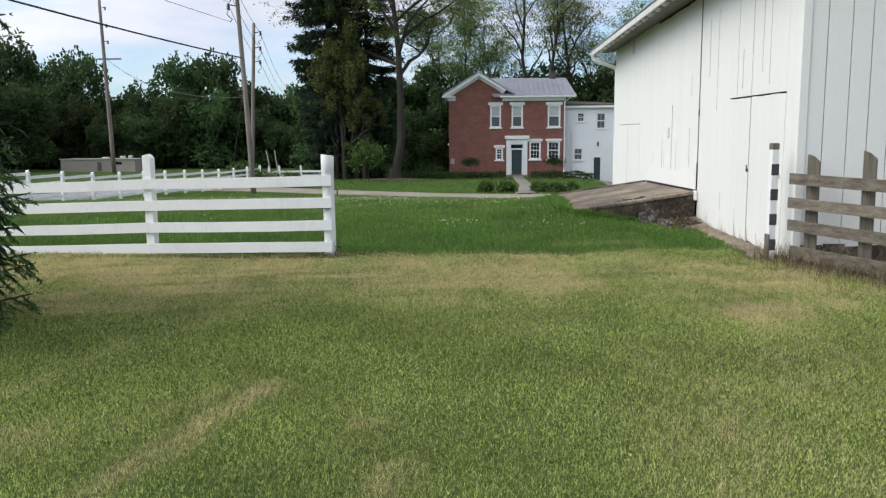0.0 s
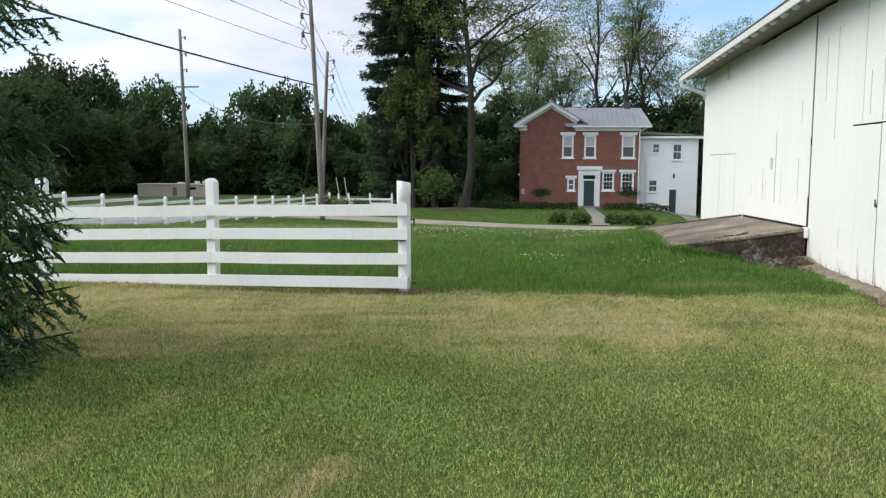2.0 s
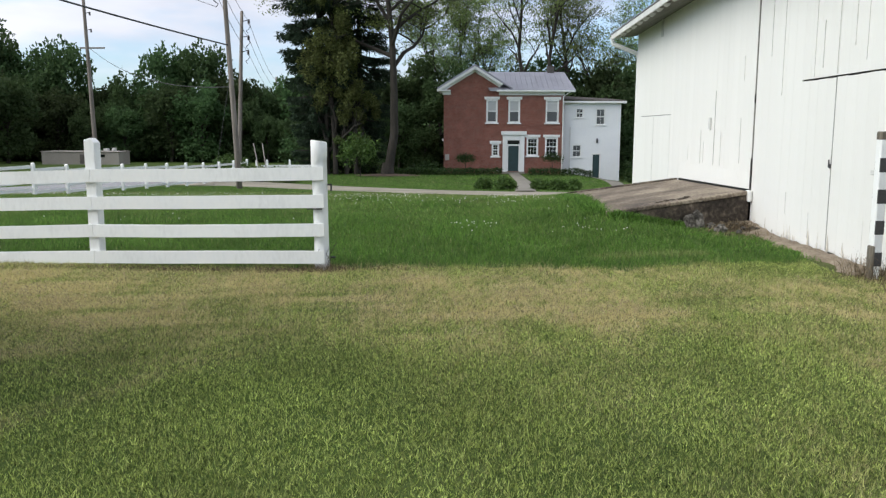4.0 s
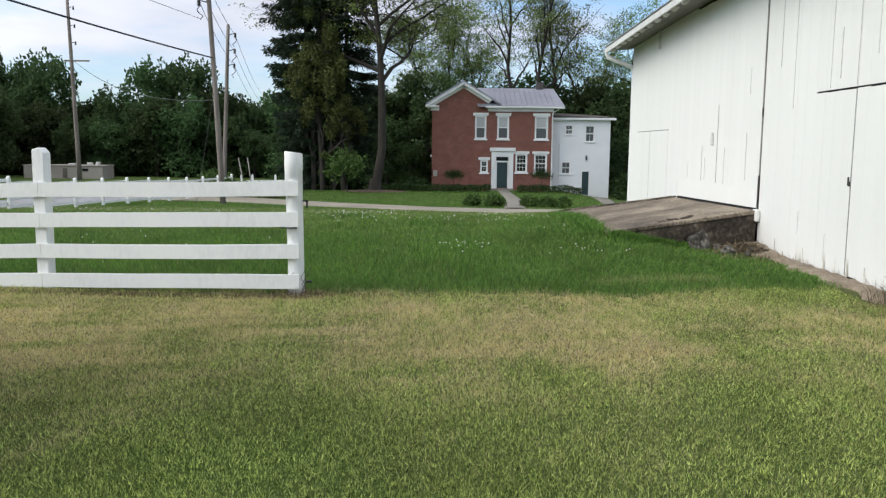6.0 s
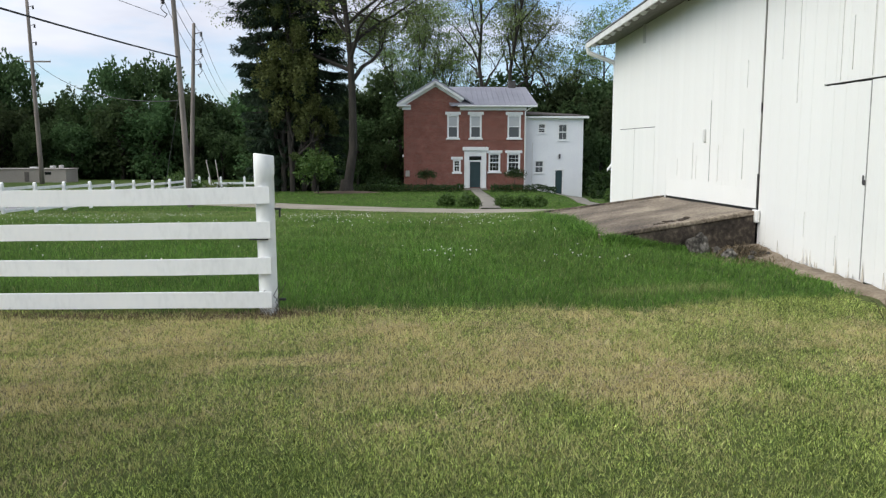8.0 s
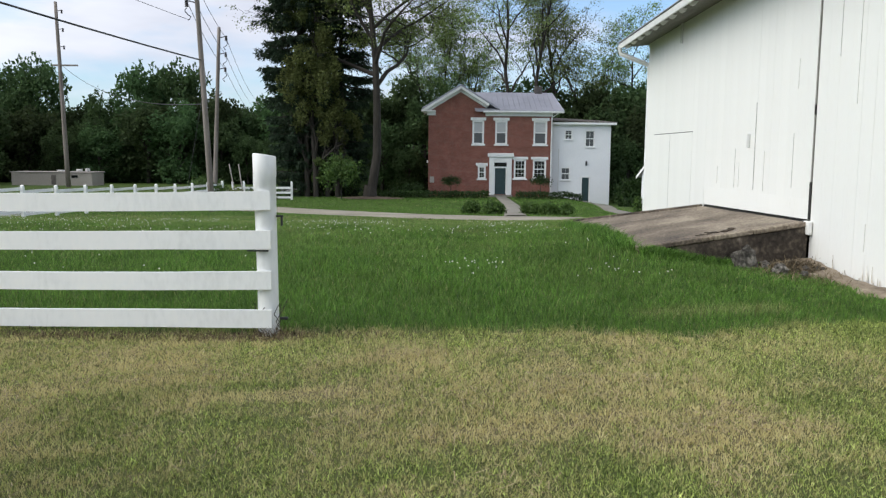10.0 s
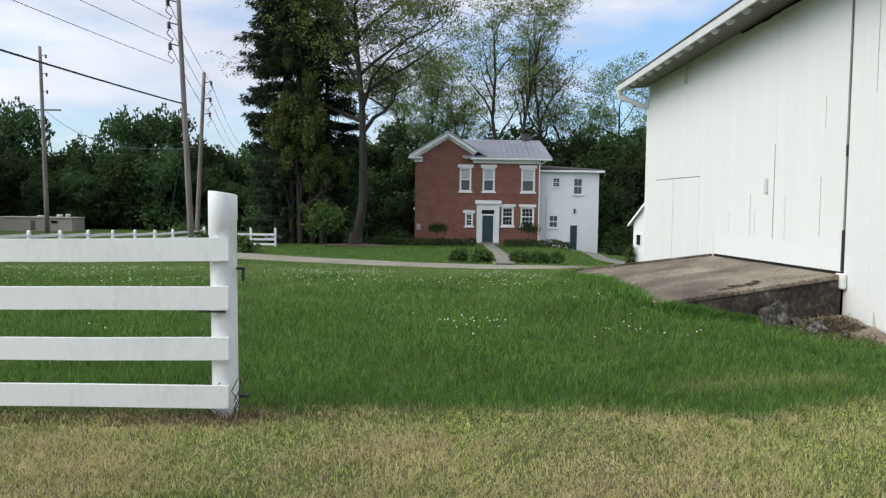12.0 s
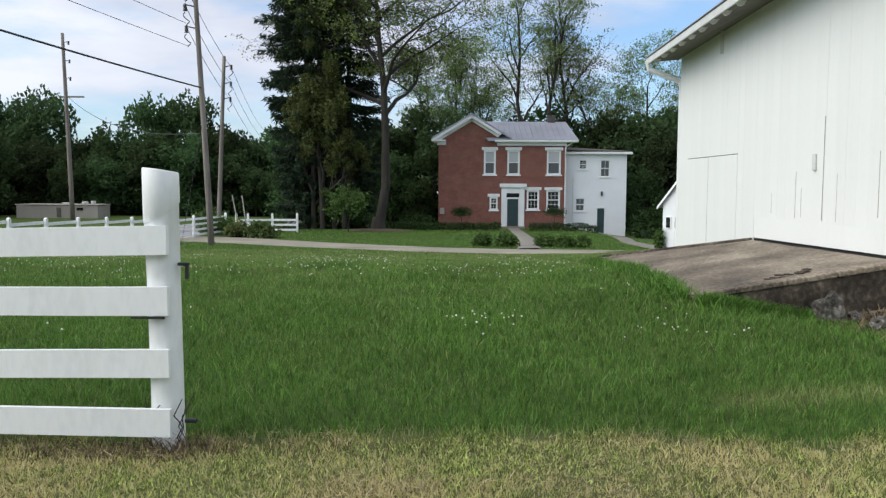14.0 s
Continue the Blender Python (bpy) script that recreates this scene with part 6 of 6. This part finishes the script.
# rank tufts against the ramp's foot and its open edge
t = rng.uniform(size=9000)
side = rng.uniform(size=9000) < 0.55
x = np.where(side, 3.84 + 0.36 * t - np.abs(rng.normal(size=9000)) * 0.16, 3.84 + 1.9 * t)
y = np.where(side, 4.12 + 6.9 * t, 4.02 + 0.62 * t - np.abs(rng.normal(size=9000)) * 0.10)
h = rng.uniform(0.06, 0.15, 9000) * np.where(side, 1.0 + 0.6 * lumps(x, y, 4.0, 41), 1.25 - 0.7 * t)
v, f = blades(rng, x, y, h, rng.uniform(0.2, 1.1, 9000), 0.005)
tagged(new("rank_grass", fast_mesh("rank_grass", v, f, M["tall_blade"], np.zeros(len(v)))), "rank green grass along the edge of the ramp", "grass", kind="stuff")
# coarser growth up to the drive, and the garden lawn past it
x, y = sow(rng, 330000, -26, 20, 15.5, 58, lambda x, y: (np.abs(x - 1.3) < 0.66 * (y + 8)) & (x < 13) & ~((y > np.interp(x, [-19, -12, -6, 0, 4, 9, 16], [43.8, 40.8, 35.8, 31.8, 30.4, 29.8, 28.8])) & (y < np.interp(x, [-19, -10, -4, 1, 5, 10, 17], [50.2, 47.2, 40.7, 36.4, 34.8, 34.2, 33.4]))) & ~((x < -13.0) & (y > 40)) & ~((np.abs(x - np.interp(y, [35, 48, 60], [5.15, 6.15, 6.25])) < 0.6) & (y > 34)) & ~((np.abs(x - np.interp(y, [34, 44, 54, 60], [11.6, 11.9, 13.05, 13.25])) < 0.6) & (y > 33)))
keep = rng.uniform(size=len(x)) < np.interp(y, [15, 30, 58], [1.0, 0.62, 0.5])
x, y = x[keep], y[keep]
h = (0.05 + 0.05 * rng.uniform(size=len(x))) * np.where(y > 33, 0.8, 1.0)
v, f = blades(rng, x, y, h, rng.uniform(0.3, 1.4, len(x)), 0.010 + 0.012 * np.clip((y - 15) / 40, 0, 1), True)
own = np.clip(dryness(x, y) + (rng.uniform(size=len(x)) < 0.04) * 0.5, 0, 1)
tagged(new("far_grass", fast_mesh("far_grass", v, f, M["tall_blade"], np.repeat(own, 3))), "green grass rolling down to the drive and garden", "grass", kind="stuff")
# cut straw lying on the dry places
x, y = sow(rng, 300000, -6, 6.6, -8.4, 0.5, inside)
k = rng.uniform(size=len(x)) < (dryness(x, y) - 0.38) * 0.6 * np.clip(lumps(x, y, 9.0, 15) * 2.4 - 0.5, 0, 1.4)
x, y = x[k], y[k]
n = len(x)
a, L = rng.uniform(0, 6.283, n), rng.uniform(0.02, 0.075, n)
z = ground_z(x, y) + rng.uniform(0.025, 0.05, n)
d = np.stack([np.cos(a), np.sin(a), rng.normal(size=n) * 0.2], 1) * L[:, None]
s = np.stack([-np.sin(a), np.cos(a), np.zeros(n)], 1) * 0.0022
p = np.stack([x, y, z], 1)
v = np.stack([p - d / 2 - s, p - d / 2 + s, p + d / 2 + s, p + d / 2 - s], 1).reshape(-1, 3)
tagged(new("straw", fast_mesh("straw", v, np.arange(len(v)).reshape(-1, 4), M["straw"])), "dry cut straw lying on the lawn", "straw", kind="stuff")
# dead weeds by the fences and below the ramp
px, py, hh = [], [], []
for cx, cy, sx, sy, n, h in ((6.3, -0.5, 0.25, 0.5, 700, 0.30), (6.65, -1.4, 0.2, 0.5, 500, 0.28), (5.95, 0.25, 0.15, 0.2, 180, 0.22), (0.12, -0.02, 0.10, 0.06, 160, 0.10), (-1.2, -0.02, 1.3, 0.07, 2200, 0.055), (-0.1, -0.08, 0.25, 0.06, 500, 0.05), (-4.5, 0.42, 1.6, 0.12, 1500, 0.06)):
    px.append(rng.normal(cx, sx, n)), py.append(rng.normal(cy, sy, n)), hh.append(rng.uniform(0.4, 1.2, n) * h)
x, y, h = np.concatenate(px), np.concatenate(py), np.concatenate(hh)
v, f = blades(rng, x, y, h, rng.uniform(0.3, 1.2, len(x)), 0.003)
tagged(new("dead_weeds", fast_mesh("dead_weeds", v, f, M["brown_weed"])), "dead brown weeds at the foot of the fences", "weeds", kind="stuff")
n = 2600
x, y = rng.normal(5.75, 0.28, n), rng.normal(4.05, 0.42, n)
a, L = rng.uniform(0, 6.283, n), rng.uniform(0.06, 0.2, n)
p = np.stack([x, y, ground_z(x, y) + np.clip(0.16 - 0.25 * np.hypot(x - 5.9, y - 4.2), 0.03, 0.2) * rng.uniform(0.5, 1.1, n)], 1)
d = np.stack([np.cos(a), np.sin(a), rng.normal(size=n) * 0.4], 1) * L[:, None] / 2
s = np.stack([-np.sin(a), np.cos(a), np.zeros(n)], 1) * 0.0035
v = np.stack([p - d - s, p - d + s, p + d + s, p + d - s], 1).reshape(-1, 3)
k = v.reshape(-1, 4, 3)[:, :, 0].max(axis=1) < 6.2
tagged(new("dead_weeds", fast_mesh("dead_weeds", v.reshape(-1, 4, 3)[k].reshape(-1, 3), np.arange(int(k.sum()) * 4).reshape(-1, 4), M["brown_weed"])), "brown dead weeds heaped below the ramp", "weeds", kind="stuff")
# clover in flower
x, y = sow(rng, 2900, -9, 4.0, 0.6, 16, lambda x, y: (lumps(x, y, 1.3, 33) > 0.50) & (y > edge_line(x)) & ~((x > 3.3) & (y > 3.4)))
far = rng.uniform(size=len(x)) < np.interp(y, [0.6, 4, 6, 8, 12, 16], [0.05, 0.10, 0.6, 0.9, 0.8, 0.25])
x, y = np.concatenate([x[far], rng.normal(1.75, 0.22, 20), rng.normal(3.3, 0.35, 12)]), np.concatenate([y[far], rng.normal(3.15, 0.20, 20), rng.normal(2.7, 0.25, 12)])
oct_v = np.array([(1, 0, 0), (0, 1, 0), (-1, 0, 0), (0, -1, 0), (0, 0, 1), (0, 0, -1)], float)
oct_f = np.array([(0, 1, 4), (1, 2, 4), (2, 3, 4), (3, 0, 4), (1, 0, 5), (2, 1, 5), (3, 2, 5), (0, 3, 5)])
c = np.stack([x, y, ground_z(x, y) + rng.uniform(0.09, 0.15, len(x))], 1)
v = (c[:, None, :] + oct_v[None] * rng.uniform(0.006, 0.0115, len(x))[:, None, None]).reshape(-1, 3)
f = (oct_f[None] + (np.arange(len(x)) * 6)[:, None, None]).reshape(-1, 3)
tagged(new("clover_flowers", fast_mesh("clover_flowers", v, f, M["clover"])), "small white clover heads in the long grass", "flowers", kind="stuff")
